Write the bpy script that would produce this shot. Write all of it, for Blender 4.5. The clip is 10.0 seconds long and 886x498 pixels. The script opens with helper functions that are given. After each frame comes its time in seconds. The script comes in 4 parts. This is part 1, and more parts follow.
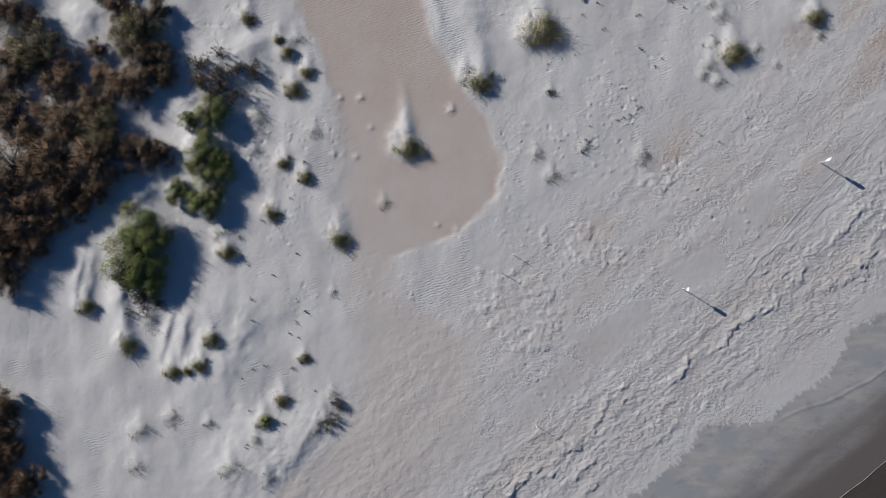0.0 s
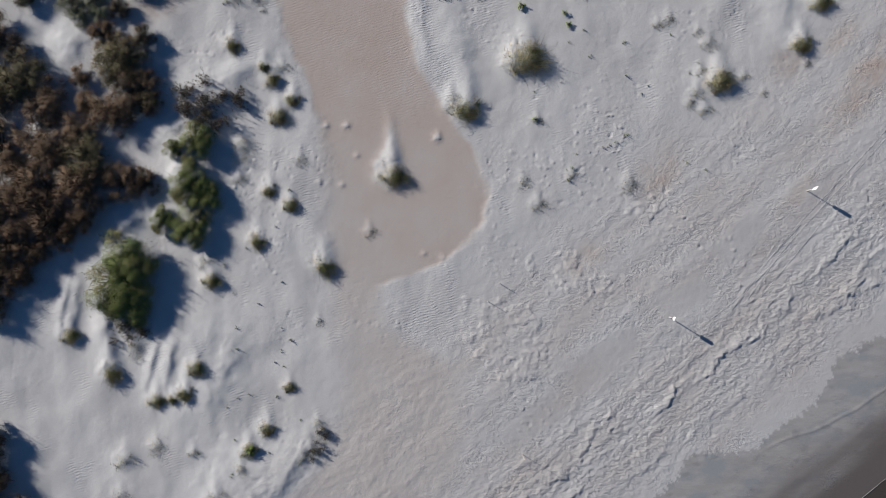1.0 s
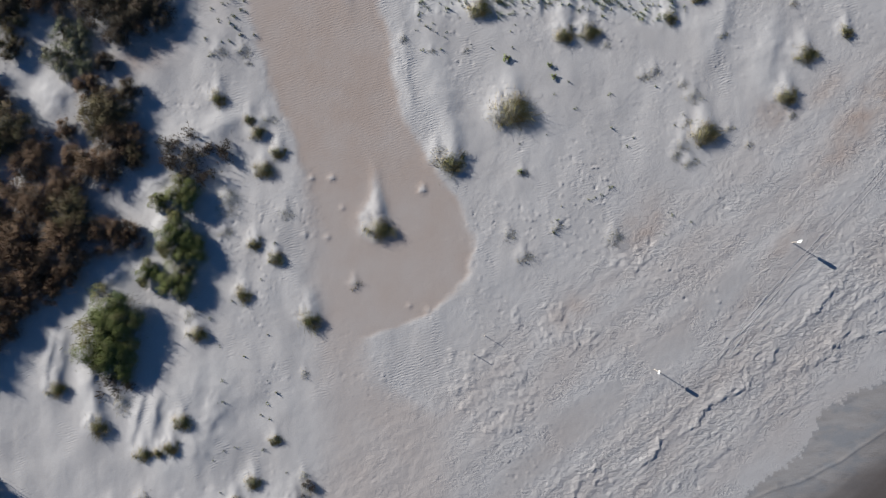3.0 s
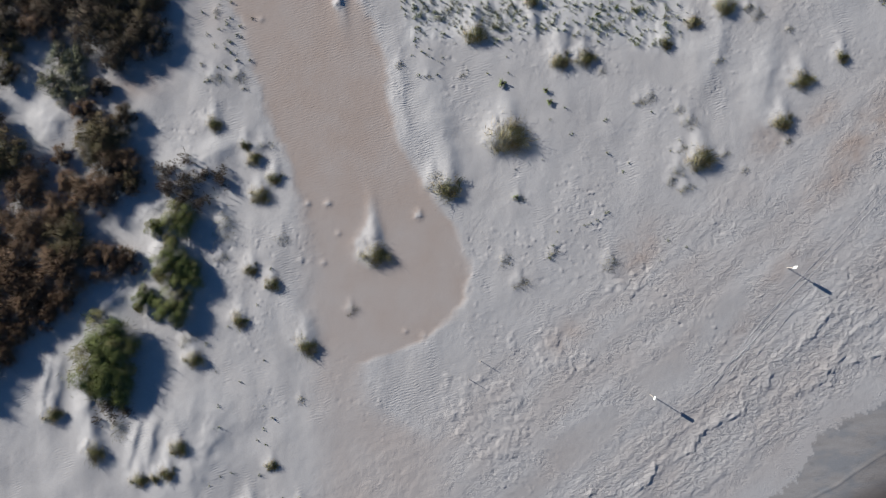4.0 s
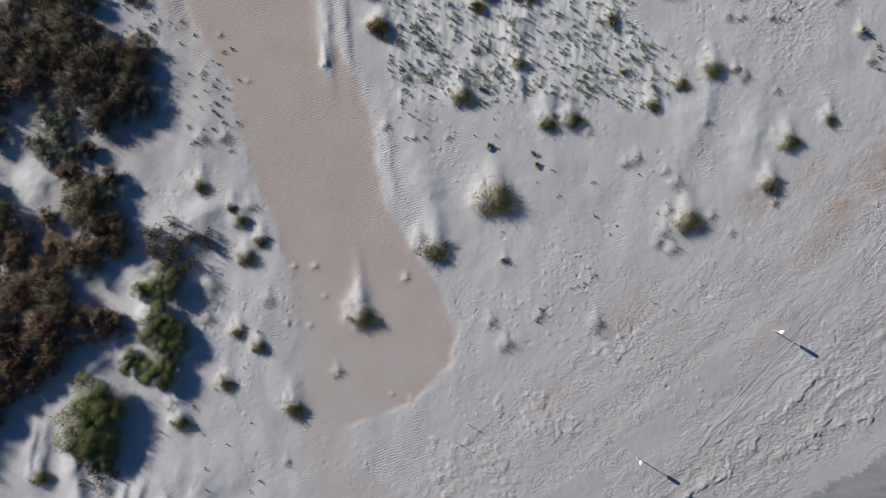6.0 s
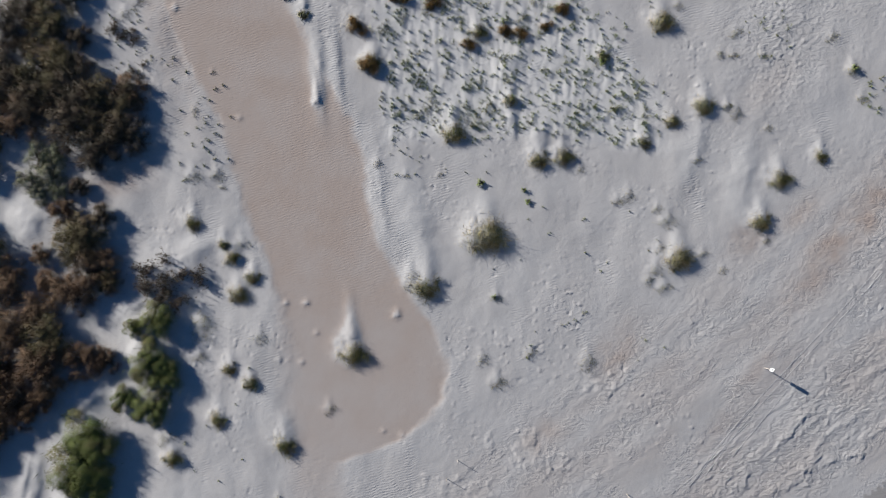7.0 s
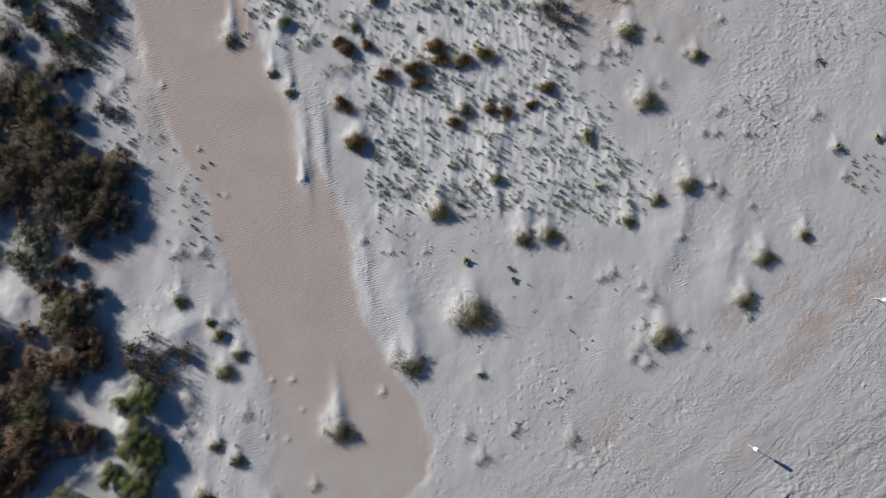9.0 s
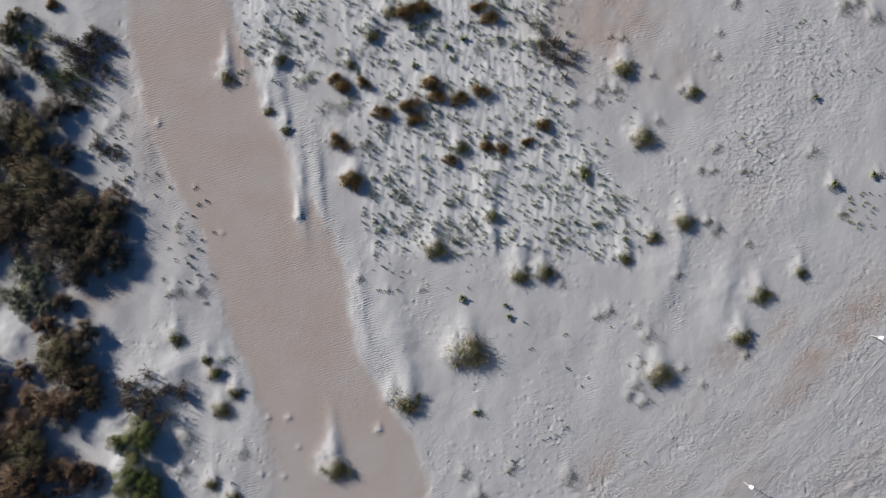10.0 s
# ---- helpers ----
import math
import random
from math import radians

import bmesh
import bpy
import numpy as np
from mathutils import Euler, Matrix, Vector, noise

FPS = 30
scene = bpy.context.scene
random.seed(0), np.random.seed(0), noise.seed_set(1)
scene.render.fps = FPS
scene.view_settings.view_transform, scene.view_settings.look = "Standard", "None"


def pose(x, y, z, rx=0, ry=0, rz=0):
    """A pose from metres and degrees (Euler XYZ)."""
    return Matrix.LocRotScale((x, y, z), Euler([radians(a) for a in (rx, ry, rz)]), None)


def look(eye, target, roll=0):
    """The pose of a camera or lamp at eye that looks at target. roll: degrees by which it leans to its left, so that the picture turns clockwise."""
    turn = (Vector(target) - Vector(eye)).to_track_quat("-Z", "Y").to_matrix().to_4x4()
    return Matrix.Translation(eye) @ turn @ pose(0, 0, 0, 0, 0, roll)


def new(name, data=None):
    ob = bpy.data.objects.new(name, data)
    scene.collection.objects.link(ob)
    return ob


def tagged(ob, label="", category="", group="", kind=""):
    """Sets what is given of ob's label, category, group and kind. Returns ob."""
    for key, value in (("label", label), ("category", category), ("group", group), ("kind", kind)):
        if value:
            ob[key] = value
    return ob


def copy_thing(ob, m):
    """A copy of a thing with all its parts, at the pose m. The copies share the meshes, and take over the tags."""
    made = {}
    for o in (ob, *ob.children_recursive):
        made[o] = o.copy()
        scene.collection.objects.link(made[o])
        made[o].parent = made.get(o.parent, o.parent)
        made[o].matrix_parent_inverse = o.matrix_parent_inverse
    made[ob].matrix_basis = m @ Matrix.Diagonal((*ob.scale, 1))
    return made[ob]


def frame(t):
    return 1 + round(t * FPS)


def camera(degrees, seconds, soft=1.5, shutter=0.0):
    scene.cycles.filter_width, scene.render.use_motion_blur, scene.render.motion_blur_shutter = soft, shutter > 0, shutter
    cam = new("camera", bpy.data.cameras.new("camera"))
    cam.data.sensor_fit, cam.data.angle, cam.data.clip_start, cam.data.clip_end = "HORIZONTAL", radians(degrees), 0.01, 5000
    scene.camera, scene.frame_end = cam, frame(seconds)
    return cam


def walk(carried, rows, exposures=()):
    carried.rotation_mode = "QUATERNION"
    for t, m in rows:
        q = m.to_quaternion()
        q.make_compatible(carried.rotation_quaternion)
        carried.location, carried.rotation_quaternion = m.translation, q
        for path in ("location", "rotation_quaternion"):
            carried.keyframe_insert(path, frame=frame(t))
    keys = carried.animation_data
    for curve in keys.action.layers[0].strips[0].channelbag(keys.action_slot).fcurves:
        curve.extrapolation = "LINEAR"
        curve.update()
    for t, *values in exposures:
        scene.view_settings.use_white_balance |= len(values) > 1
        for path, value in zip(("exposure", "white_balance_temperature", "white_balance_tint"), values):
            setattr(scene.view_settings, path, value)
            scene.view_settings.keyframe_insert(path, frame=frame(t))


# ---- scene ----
cam = camera(70, 10.0, soft=1.0)
PATH = [
    (0, 0.085, -1.636, 55.505, 1.668, 0.091, -0.007),
    (0.5, 0.668, -0.330, 55.462, 1.530, -0.008, 0.009),
    (1, 1.195, 0.969, 55.423, 1.557, -0.021, -0.018),
    (1.5, 1.640, 2.221, 55.425, 1.529, -0.007, -0.020),
    (2, 1.990, 3.415, 55.465, 1.499, 0.016, -0.040),
    (2.5, 2.252, 4.573, 55.531, 1.457, -0.014, -0.083),
    (4, 2.796, 8.022, 55.736, 1.331, -0.058, -0.114),
    (4.5, 3.008, 9.304, 55.756, 1.270, -0.061, -0.142),
    (5, 3.309, 10.736, 55.745, 1.159, -0.057, -0.110),
    (5.5, 3.654, 12.284, 55.765, 1.048, -0.034, -0.091),
    (7, 4.809, 17.231, 55.977, 0.891, 0.004, -0.008),
    (7.5, 5.188, 18.929, 56.048, 0.908, -0.010, -0.013),
    (8, 5.511, 20.646, 56.161, 0.903, -0.010, 0.020),
    (8.5, 5.795, 22.379, 56.286, 0.910, -0.034, 0.016),
    (9, 6.051, 24.121, 56.375, 0.874, -0.030, 0.032),
    (9.5, 6.281, 25.845, 56.403, 0.850, -0.001, 0.004),
    (10, 6.476, 27.556, 56.416, 0.775, 0.034, -0.002),
]
walk(cam, [(t, pose(*p)) for t, *p in PATH], [(0.0, 0.58, 5890.0, 7.4), (10.0, 0.58, 5890.0, 7.4)])

# ---- light ----
world = bpy.data.worlds.new("sky")
scene.world = world
world.use_nodes = True
wn = world.node_tree
sky = wn.nodes.new("ShaderNodeTexSky")
sky.sky_type = "NISHITA"
sky.sun_disc = False
sky.sun_elevation, sky.sun_rotation = radians(20), radians(-59)
sky.dust_density, sky.ozone_density = 0.0, 6.0
wn.nodes["Background"].inputs["Strength"].default_value = 0.039
wn.links.new(sky.outputs["Color"], wn.nodes["Background"].inputs["Color"])

SUN_WAY = Vector((0.855, -0.518, -math.tan(radians(20))))
sun_data = bpy.data.lights.new("sun", "SUN")
sun_data.energy, sun_data.angle, sun_data.color = 4.65, radians(0.55), (1.0, 0.90, 0.775)
sun = new("sun", sun_data)
sun.matrix_basis = look((-30, 20, 40), Vector((-30, 20, 40)) + SUN_WAY)


# ---- materials ----
class Nodes:
    """A short way to write a node material."""

    def __init__(self, name, rough=0.8, spec=0.3):
        self.mat = bpy.data.materials.new(name)
        self.mat.use_nodes = True
        self.tree = self.mat.node_tree
        self.bsdf = self.tree.nodes["Principled BSDF"]
        self.bsdf.inputs["Roughness"].default_value = rough
        self.bsdf.inputs["Specular IOR Level"].default_value = spec

    def add(self, kind, **values):
        node = self.tree.nodes.new(kind)
        for key, value in values.items():
            setattr(node, key, value)
        return node

    def put(self, socket, value):
        if isinstance(value, (int, float)):
            socket.default_value = value
        elif isinstance(value, tuple):
            socket.default_value = (*value, 1.0) if len(value) == 3 and socket.type == "RGBA" else value
        else:
            self.tree.links.new(value, socket)

    def noise(self, scale, detail=3.0, rough=0.6, stretch=None, turn=0.0):
        tex = self.add("ShaderNodeTexNoise")
        self.put(tex.inputs["Scale"], scale)
        self.put(tex.inputs["Detail"], detail)
        self.put(tex.inputs["Roughness"], rough)
        coord = self.add("ShaderNodeTexCoord")
        way = coord.outputs["Object"]
        if stretch:
            mapping = self.add("ShaderNodeMapping")
            mapping.inputs["Scale"].default_value = stretch
            mapping.inputs["Rotation"].default_value = (0, 0, turn)
            self.put(mapping.inputs["Vector"], way)
            way = mapping.outputs["Vector"]
        self.put(tex.inputs["Vector"], way)
        return tex.outputs["Fac"]

    def ramp(self, value, low, high, a=0.0, b=1.0):
        node = self.add("ShaderNodeMapRange")
        for n, v in enumerate((value, low, high, a, b)):
            self.put(node.inputs[n], v)
        return node.outputs[0]

    def mix(self, fac, a, b, how="MIX"):
        node = self.add("ShaderNodeMix", data_type="RGBA", blend_type=how)
        self.put(node.inputs["Factor"], fac)
        sockets = [s for s in node.inputs if s.type == "RGBA"]
        self.put(sockets[0], a)
        self.put(sockets[1], b)
        return [s for s in node.outputs if s.type == "RGBA"][0]

    def math(self, how, a, b=0.0):
        node = self.add("ShaderNodeMath", operation=how)
        self.put(node.inputs[0], a)
        self.put(node.inputs[1], b)
        return node.outputs[0]

    def attr(self, name):
        return self.add("ShaderNodeAttribute", attribute_name=name).outputs["Fac"]

    def bump(self, height, distance, strength=1.0, normal=None):
        node = self.add("ShaderNodeBump")
        self.put(node.inputs["Height"], height)
        self.put(node.inputs["Distance"], distance)
        self.put(node.inputs["Strength"], strength)
        if normal is not None:
            self.put(node.inputs["Normal"], normal)
        return node.outputs["Normal"]

    def done(self, color, rough=None, normal=None):
        self.put(self.bsdf.inputs["Base Color"], color)
        if rough is not None:
            self.put(self.bsdf.inputs["Roughness"], rough)
        if normal is not None:
            self.put(self.bsdf.inputs["Normal"], normal)
        return self.mat


def sand_material():
    m = Nodes("sand", rough=0.9, spec=0.12)
    damp, wet, soaked, ripple, lumpy = m.attr("damp"), m.attr("wet"), m.attr("soaked"), m.attr("ripple"), m.attr("lumpy")
    fresh, grain = m.attr("fresh"), m.attr("grain")
    speck = m.noise(9.0, 4.0, 0.7)
    broad = m.noise(0.22, 4.0, 0.6)
    dry = m.mix(m.ramp(broad, 0.35, 0.7), (0.500, 0.482, 0.474), (0.455, 0.434, 0.424))
    dry = m.mix(fresh, dry, (0.575, 0.562, 0.552))
    tan = m.mix(m.ramp(broad, 0.3, 0.7), (0.400, 0.328, 0.285), (0.430, 0.360, 0.320))
    color = m.mix(damp, dry, tan)
    streaks = m.noise(0.7, 4.0, 0.6, stretch=(0.6, 2.4, 1.0), turn=radians(-37))
    moist = m.mix(m.ramp(streaks, 0.35, 0.65), (0.318, 0.298, 0.284), (0.372, 0.352, 0.340))
    film = m.ramp(m.noise(0.42, 3.0, 0.55, stretch=(0.8, 1.5, 1.0), turn=radians(-37)), 0.46, 0.62)
    moist = m.mix(film, moist, (0.284, 0.285, 0.292))
    spots = m.ramp(m.noise(1.1, 2.0, 0.4, stretch=(0.8, 1.3, 1.0), turn=radians(-37)), 0.62, 0.74)
    moist = m.mix(m.math("MULTIPLY", spots, 0.5), moist, (0.225, 0.216, 0.216))
    color = m.mix(wet, color, moist)
    color = m.mix(soaked, color, (0.125, 0.108, 0.100))
    shade = m.ramp(speck, 0.3, 0.7, 0.93, 1.05)
    grey = m.add("ShaderNodeCombineColor")
    for n in range(3):
        m.put(grey.inputs[n], shade)
    color = m.mix(1.0, color, grey.outputs[0], "MULTIPLY")
    rough = m.ramp(m.math("MAXIMUM", wet, soaked), 0.0, 1.0, 0.92, 0.5)
    soft = m.noise(1.6, 3.0, 0.5)
    grit = m.noise(6.5, 3.0, 0.62)
    clods = m.noise(1.0, 5.0, 0.66, stretch=(2.9, 4.4, 1.0), turn=radians(-37))
    dryness = m.ramp(wet, 0.0, 1.0, 1.0, 0.42)
    # wind ripples: wavy crests about a quarter of a metre apart
    place = m.add("ShaderNodeSeparateXYZ")
    m.put(place.inputs[0], m.add("ShaderNodeTexCoord").outputs["Object"])
    across = m.math("ADD", m.math("MULTIPLY", place.outputs[0], -0.30 / 0.23), m.math("MULTIPLY", place.outputs[1], 0.95 / 0.23))
    across = m.math("ADD", across, m.math("MULTIPLY", m.noise(0.7, 3.0, 0.6), 2.6))
    crest = m.math("SINE", m.math("MULTIPLY", across, 2 * math.pi))
    crest = m.math("MULTIPLY", crest, m.ramp(m.noise(1.7, 3.0, 0.6), 0.36, 0.62, 0.0, 0.75))
    waves = m.noise(1.0, 2.0, 0.5, stretch=(2.6, 6.0, 1.0), turn=radians(16))
    crest = m.math("ADD", crest, m.math("MULTIPLY", waves, 3.4))
    normal = m.bump(soft, 0.022, m.math("MULTIPLY", dryness, m.ramp(grain, 0.0, 1.0, 0.35, 1.0)))
    normal = m.bump(grit, 0.016, m.math("MULTIPLY", dryness, grain), normal)
    normal = m.bump(clods, 0.1, m.math("MULTIPLY", lumpy, dryness), normal)
    normal = m.bump(crest, 0.0115, ripple, normal)
    return m.done(color, rough, normal)


def leaf_material(name, dark, light, dry, dry_share=0.3, rough=0.65):
    m = Nodes(name, rough=rough, spec=0.12)
    island = m.add("ShaderNodeNewGeometry").outputs["Random Per Island"]
    whole = m.add("ShaderNodeObjectInfo").outputs["Random"]
    color = m.mix(island, dark, light)
    patch = m.ramp(m.noise(0.9, 3.0), 0.62 - dry_share * 0.5, 0.72 - dry_share * 0.3)
    color = m.mix(patch, color, dry)
    color = m.mix(m.ramp(whole, 0.0, 1.0, 0.0, 0.35), color, dry)
    return m.done(color)


def plain_material(name, a, b, scale=6.0, rough=0.7, relief=0.003):
    m = Nodes(name, rough=rough)
    n = m.noise(scale, 4.0)
    return m.done(m.mix(n, a, b), None, m.bump(n, relief))


SAND = sand_material()
BROWN_LEAF = leaf_material("russet_scrub_leaf", (0.146, 0.090, 0.056), (0.178, 0.114, 0.072), (0.205, 0.142, 0.092), 0.3)
OLIVE_LEAF = leaf_material("olive_scrub_leaf", (0.098, 0.088, 0.046), (0.140, 0.124, 0.062), (0.155, 0.116, 0.070), 0.35)
DARK_LEAF = leaf_material("dark_scrub_leaf", (0.084, 0.070, 0.050), (0.112, 0.095, 0.066), (0.125, 0.092, 0.066), 0.35)
PALE_LEAF = leaf_material("silvery_shrub_leaf", (0.15, 0.165, 0.095), (0.30, 0.31, 0.20), (0.26, 0.235, 0.16), 0.2)
GREEN_LEAF = leaf_material("green_shrub_leaf", (0.090, 0.122, 0.030), (0.190, 0.226, 0.070), (0.21, 0.19, 0.085), 0.25)
OAT_GREEN = leaf_material("sea_oat_blade", (0.110, 0.122, 0.040), (0.270, 0.270, 0.110), (0.27, 0.22, 0.11), 0.25)
OAT_DRY = leaf_material("dry_blade", (0.30, 0.26, 0.15), (0.52, 0.46, 0.30), (0.42, 0.34, 0.21), 0.35)
RUST_BLADE = leaf_material("russet_blade", (0.115, 0.066, 0.026), (0.25, 0.155, 0.064), (0.28, 0.18, 0.075), 0.35)
SPRIG_LEAF = leaf_material("dune_sprig_leaf", (0.115, 0.150, 0.048), (0.245, 0.275, 0.110), (0.28, 0.26, 0.14), 0.25)
FRESH_LEAF = leaf_material("fresh_green_leaf", (0.170, 0.235, 0.060), (0.300, 0.370, 0.120), (0.32, 0.32, 0.14), 0.15)
GREY_TWIG = plain_material("grey_twig", (0.075, 0.058, 0.042), (0.14, 0.11, 0.085), 12.0, 0.85)
POST_WOOD = plain_material("weathered_post", (0.42, 0.37, 0.31), (0.58, 0.53, 0.46), 18.0, 0.8)
SIGN_WHITE = plain_material("white_sign_face", (0.78, 0.78, 0.77), (0.84, 0.84, 0.83), 5.0, 0.45, 0.0005)
SIGN_INK = plain_material("grey_sign_print", (0.10, 0.12, 0.15), (0.14, 0.16, 0.18), 5.0, 0.5, 0.0005)


# ---- planting plan: x, y, radius in metres ----
THICKET_SOUTH = [
    (-38.1, 20.8, 2.25), (-35.8, 17.3, 2.50), (-38.0, 16.1, 2.00), (-33.8, 15.3, 2.25), (-30.6, 17.6, 0.90), (-26.9, 18.8, 2.30), (-25.8, 16.2, 2.20), (-29.8, 15.1, 1.20), (-27.8, 14.1, 1.90), (-24.4, 15.3, 1.10), (-37.3, 11.1, 2.30), (-34.1, 10.6, 2.25), (-31.3, 12.4, 1.90), (-29.7, 10.1, 2.20), (-26.7, 8.5, 1.80), (-24.7, 8.3, 1.10), (-39.7, 13.4, 2.25)]
THICKET_WEST = [
    (-37.1, 6.9, 2.60), (-33.7, 7.4, 2.60), (-30.1, 7.4, 2.10), (-36.6, 3.0, 2.40), (-32.7, 4.7, 1.90), (-30.3, 5.2, 1.30), (-37.7, -0.2, 1.90), (-35.5, 0.5, 1.40), (-34.2, 2.4, 1.30), (-38.0, -2.7, 1.40), (-31.6, 3.4, 1.00), (-39.8, 4.9, 2.50), (-39.9, 1.0, 2.25), (-38.2, -13.7, 1.70), (-38.4, -15.8, 1.70), (-37.6, -17.5, 1.60), (-35.6, -20.1, 1.40), (-37.6, -20.6, 1.80), (-38.8, -18.9, 1.80)]
THICKET_NORTH = [
    (-33.7, 33.2, 2.80), (-30.1, 33.7, 2.50), (-27.2, 32.2, 2.60), (-32.2, 30.0, 2.30), (-28.1, 29.4, 2.60), (-24.7, 30.5, 2.60), (-23.3, 28.2, 2.10), (-22.9, 31.7, 1.70), (-25.6, 27.0, 2.10), (-35.6, 25.2, 1.40), (-27.2, 23.6, 0.90), (-28.6, 21.5, 1.20), (-25.1, 21.0, 1.10), (-27.5, 18.8, 1.70), (-36.3, 29.7, 2.50), (-36.1, 34.2, 2.50), (-31.6, 31.5, 2.20), (-35.4, 28.0, 1.60)]
THICKET_FAR = [
    (-31.9, 39.6, 1.90), (-29.7, 38.1, 2.00), (-32.1, 36.1, 1.10), (-28.1, 40.6, 1.40), (-28.9, 34.8, 1.60), (-27.2, 36.8, 1.10), (-33.7, 37.8, 2.00), (-31.5, 48.9, 0.90), (-30.0, 45.0, 1.10), (-33.0, 43.4, 1.50), (-32.3, 47.4, 1.10)]
GREEN_SHRUBS = [
    (-26.0, 2.0, 2.00), (-26.5, -0.5, 2.40), (-25.6, -2.2, 1.70), (-20.5, 11.6, 1.50), (-22.3, 11.3, 0.75), (-20.8, 8.2, 1.60), (-19.7, 6.7, 1.50), (-20.6, 4.3, 1.50), (-23.2, 5.0, 1.00), (-27.4, -1.9, 1.30)]
GREEN_NORTH = [
    (-31.4, 47.2, 1.30), (-29.6, 46.8, 1.10), (-26.6, 43.4, 1.30), (-27.9, 43.8, 1.20), (-25.4, 42.5, 0.90)]
PALE_SHRUBS = [
    (-30.9, 26.2, 1.30), (-29.2, 26.3, 1.10), (-31.6, 24.4, 1.20), (-29.7, 24.6, 1.30), (-30.6, 23.0, 1.10), (-28.8, 23.2, 1.00)]
LEAFY_PLANTS = [
    (8.3, 24.0, 0.55), (12.0, 23.4, 0.36), (12.4, 22.4, 0.42), (8.3, 47.0, 0.50), (19.1, 34.8, 0.55), (41.3, 34.2, 0.45), (44.9, 35.0, 0.50), (-15.3, -15.0, 0.60), (10.2, 38.2, 0.40), (6.9, 46.4, 0.40), (3.9, 44.6, 0.42), (39.6, 41.9, 0.35), (9.4, 13.8, 0.34)]
WISPY_SHRUBS = [
    (-21.8, 15.8, 1.10), (-20.3, 14.9, 1.10), (-18.5, 15.2, 1.30), (-17.1, 16.0, 1.00), (-19.3, 13.7, 1.00), (-26.2, -5.3, 0.90), (-25.4, -4.0, 0.80), (-9.2, -13.4, 0.48), (-9.9, -14.9, 0.50)]
WISPY_NORTH = [
    (-24.9, 47.5, 0.80), (-23.4, 46.5, 0.70), (-25.4, 44.9, 0.80), (-27.9, 42.9, 0.90), (-25.9, 42.2, 0.80), (-23.9, 43.9, 0.60), (-26.9, 46.7, 1.00), (-25.4, 46.2, 1.10), (-24.2, 45.7, 1.00), (-24.4, 37.3, 0.80), (-22.8, 37.1, 0.70), (-22.3, 33.4, 0.70), (-26.4, 44.4, 0.80), (15.9, 46.2, 0.95), (17.0, 45.2, 0.95)]
OAT_TUFTS_SOUTH = [
    (-17.2, 20.4, 0.85), (8.8, 19.0, 1.70), (3.5, 14.7, 1.30), (-3.1, 8.7, 1.20), (-9.0, 0.9, 1.10), (25.7, 17.1, 1.20), (33.0, 20.5, 1.00), (-19.0, -0.4, 0.85), (-14.9, 3.1, 0.85), (-13.2, 14.0, 0.90), (-11.9, 15.6, 0.75), (-13.8, 17.2, 0.70), (-14.5, 18.5, 0.60), (-12.1, 6.2, 0.70), (-13.9, 7.6, 0.70), (-31.2, -5.2, 0.85), (-27.4, -8.3, 1.10), (-20.1, -8.0, 0.80), (-21.0, -10.1, 0.80), (-23.6, -10.8, 0.80), (-22.2, -10.6, 0.50), (-12.1, -9.6, 0.55), (-13.9, -13.2, 0.75), (-15.5, -15.1, 0.75)]
SPARSE_TUFTS_SOUTH = [
    (-16.4, 11.2, 1.10), (-16.7, 8.6, 0.50), (-11.3, 10.2, 0.50), (-26.3, -16.0, 0.75), (-23.6, -14.8, 0.65), (-20.4, -15.2, 0.40), (-26.6, -19.0, 0.60), (-18.4, -19.2, 0.85), (-16.2, -16.7, 0.50), (9.6, 6.3, 0.55), (8.3, 8.3, 0.45), (12.5, 8.8, 0.45), (17.6, 8.0, 0.65), (9.5, 13.8, 0.40), (24.7, 20.5, 0.60), (-19.5, 1.3, 0.70), (-25.4, -6.4, 0.80), (-15.2, -20.1, 0.60), (23.6, 16.1, 0.55), (24.3, 14.6, 0.55), (23.0, 15.2, 0.40), (-10.3, -15.0, 0.60), (-9.1, -13.8, 0.50), (-10.9, -15.8, 0.50), (-9.6, -12.8, 0.45), (-5.2, 3.9, 0.45), (29.5, 16.2, 0.30), (27.8, 17.6, 0.35), (-9.6, -3.9, 0.35), (1.9, 15.3, 0.70), (7.4, 18.6, 0.80), (-13.0, 18.4, 0.60)]
OAT_TUFTS_MIDDLE = [
    (-1.3, 34.7, 0.85), (5.8, 28.2, 1.00), (13.4, 26.0, 0.95), (15.4, 26.1, 0.95), (22.7, 27.5, 0.70), (25.1, 29.3, 0.65), (28.0, 30.7, 1.00), (34.6, 24.1, 1.00), (38.3, 26.3, 0.70), (10.8, 31.1, 0.60)]
SPARSE_TUFTS_MIDDLE = [
    (21.2, 22.7, 0.50), (20.2, 22.3, 0.40), (23.8, 21.6, 0.40), (29.9, 30.7, 0.35), (30.8, 30.0, 0.55), (-17.3, 24.5, 0.60), (-15.2, 24.6, 0.50), (27.3, 25.9, 0.35), (33.4, 18.8, 0.30), (23.9, 18.1, 0.40), (4.5, 24.6, 0.25), (-14.7, 23.5, 0.25), (-17.2, 30.4, 0.30), (-15.7, 33.8, 0.20), (33.6, 28.8, 0.30), (41.2, 33.9, 0.45), (-1.0, 25.6, 0.35), (1.5, 24.6, 0.25), (17.0, 25.1, 0.30)]
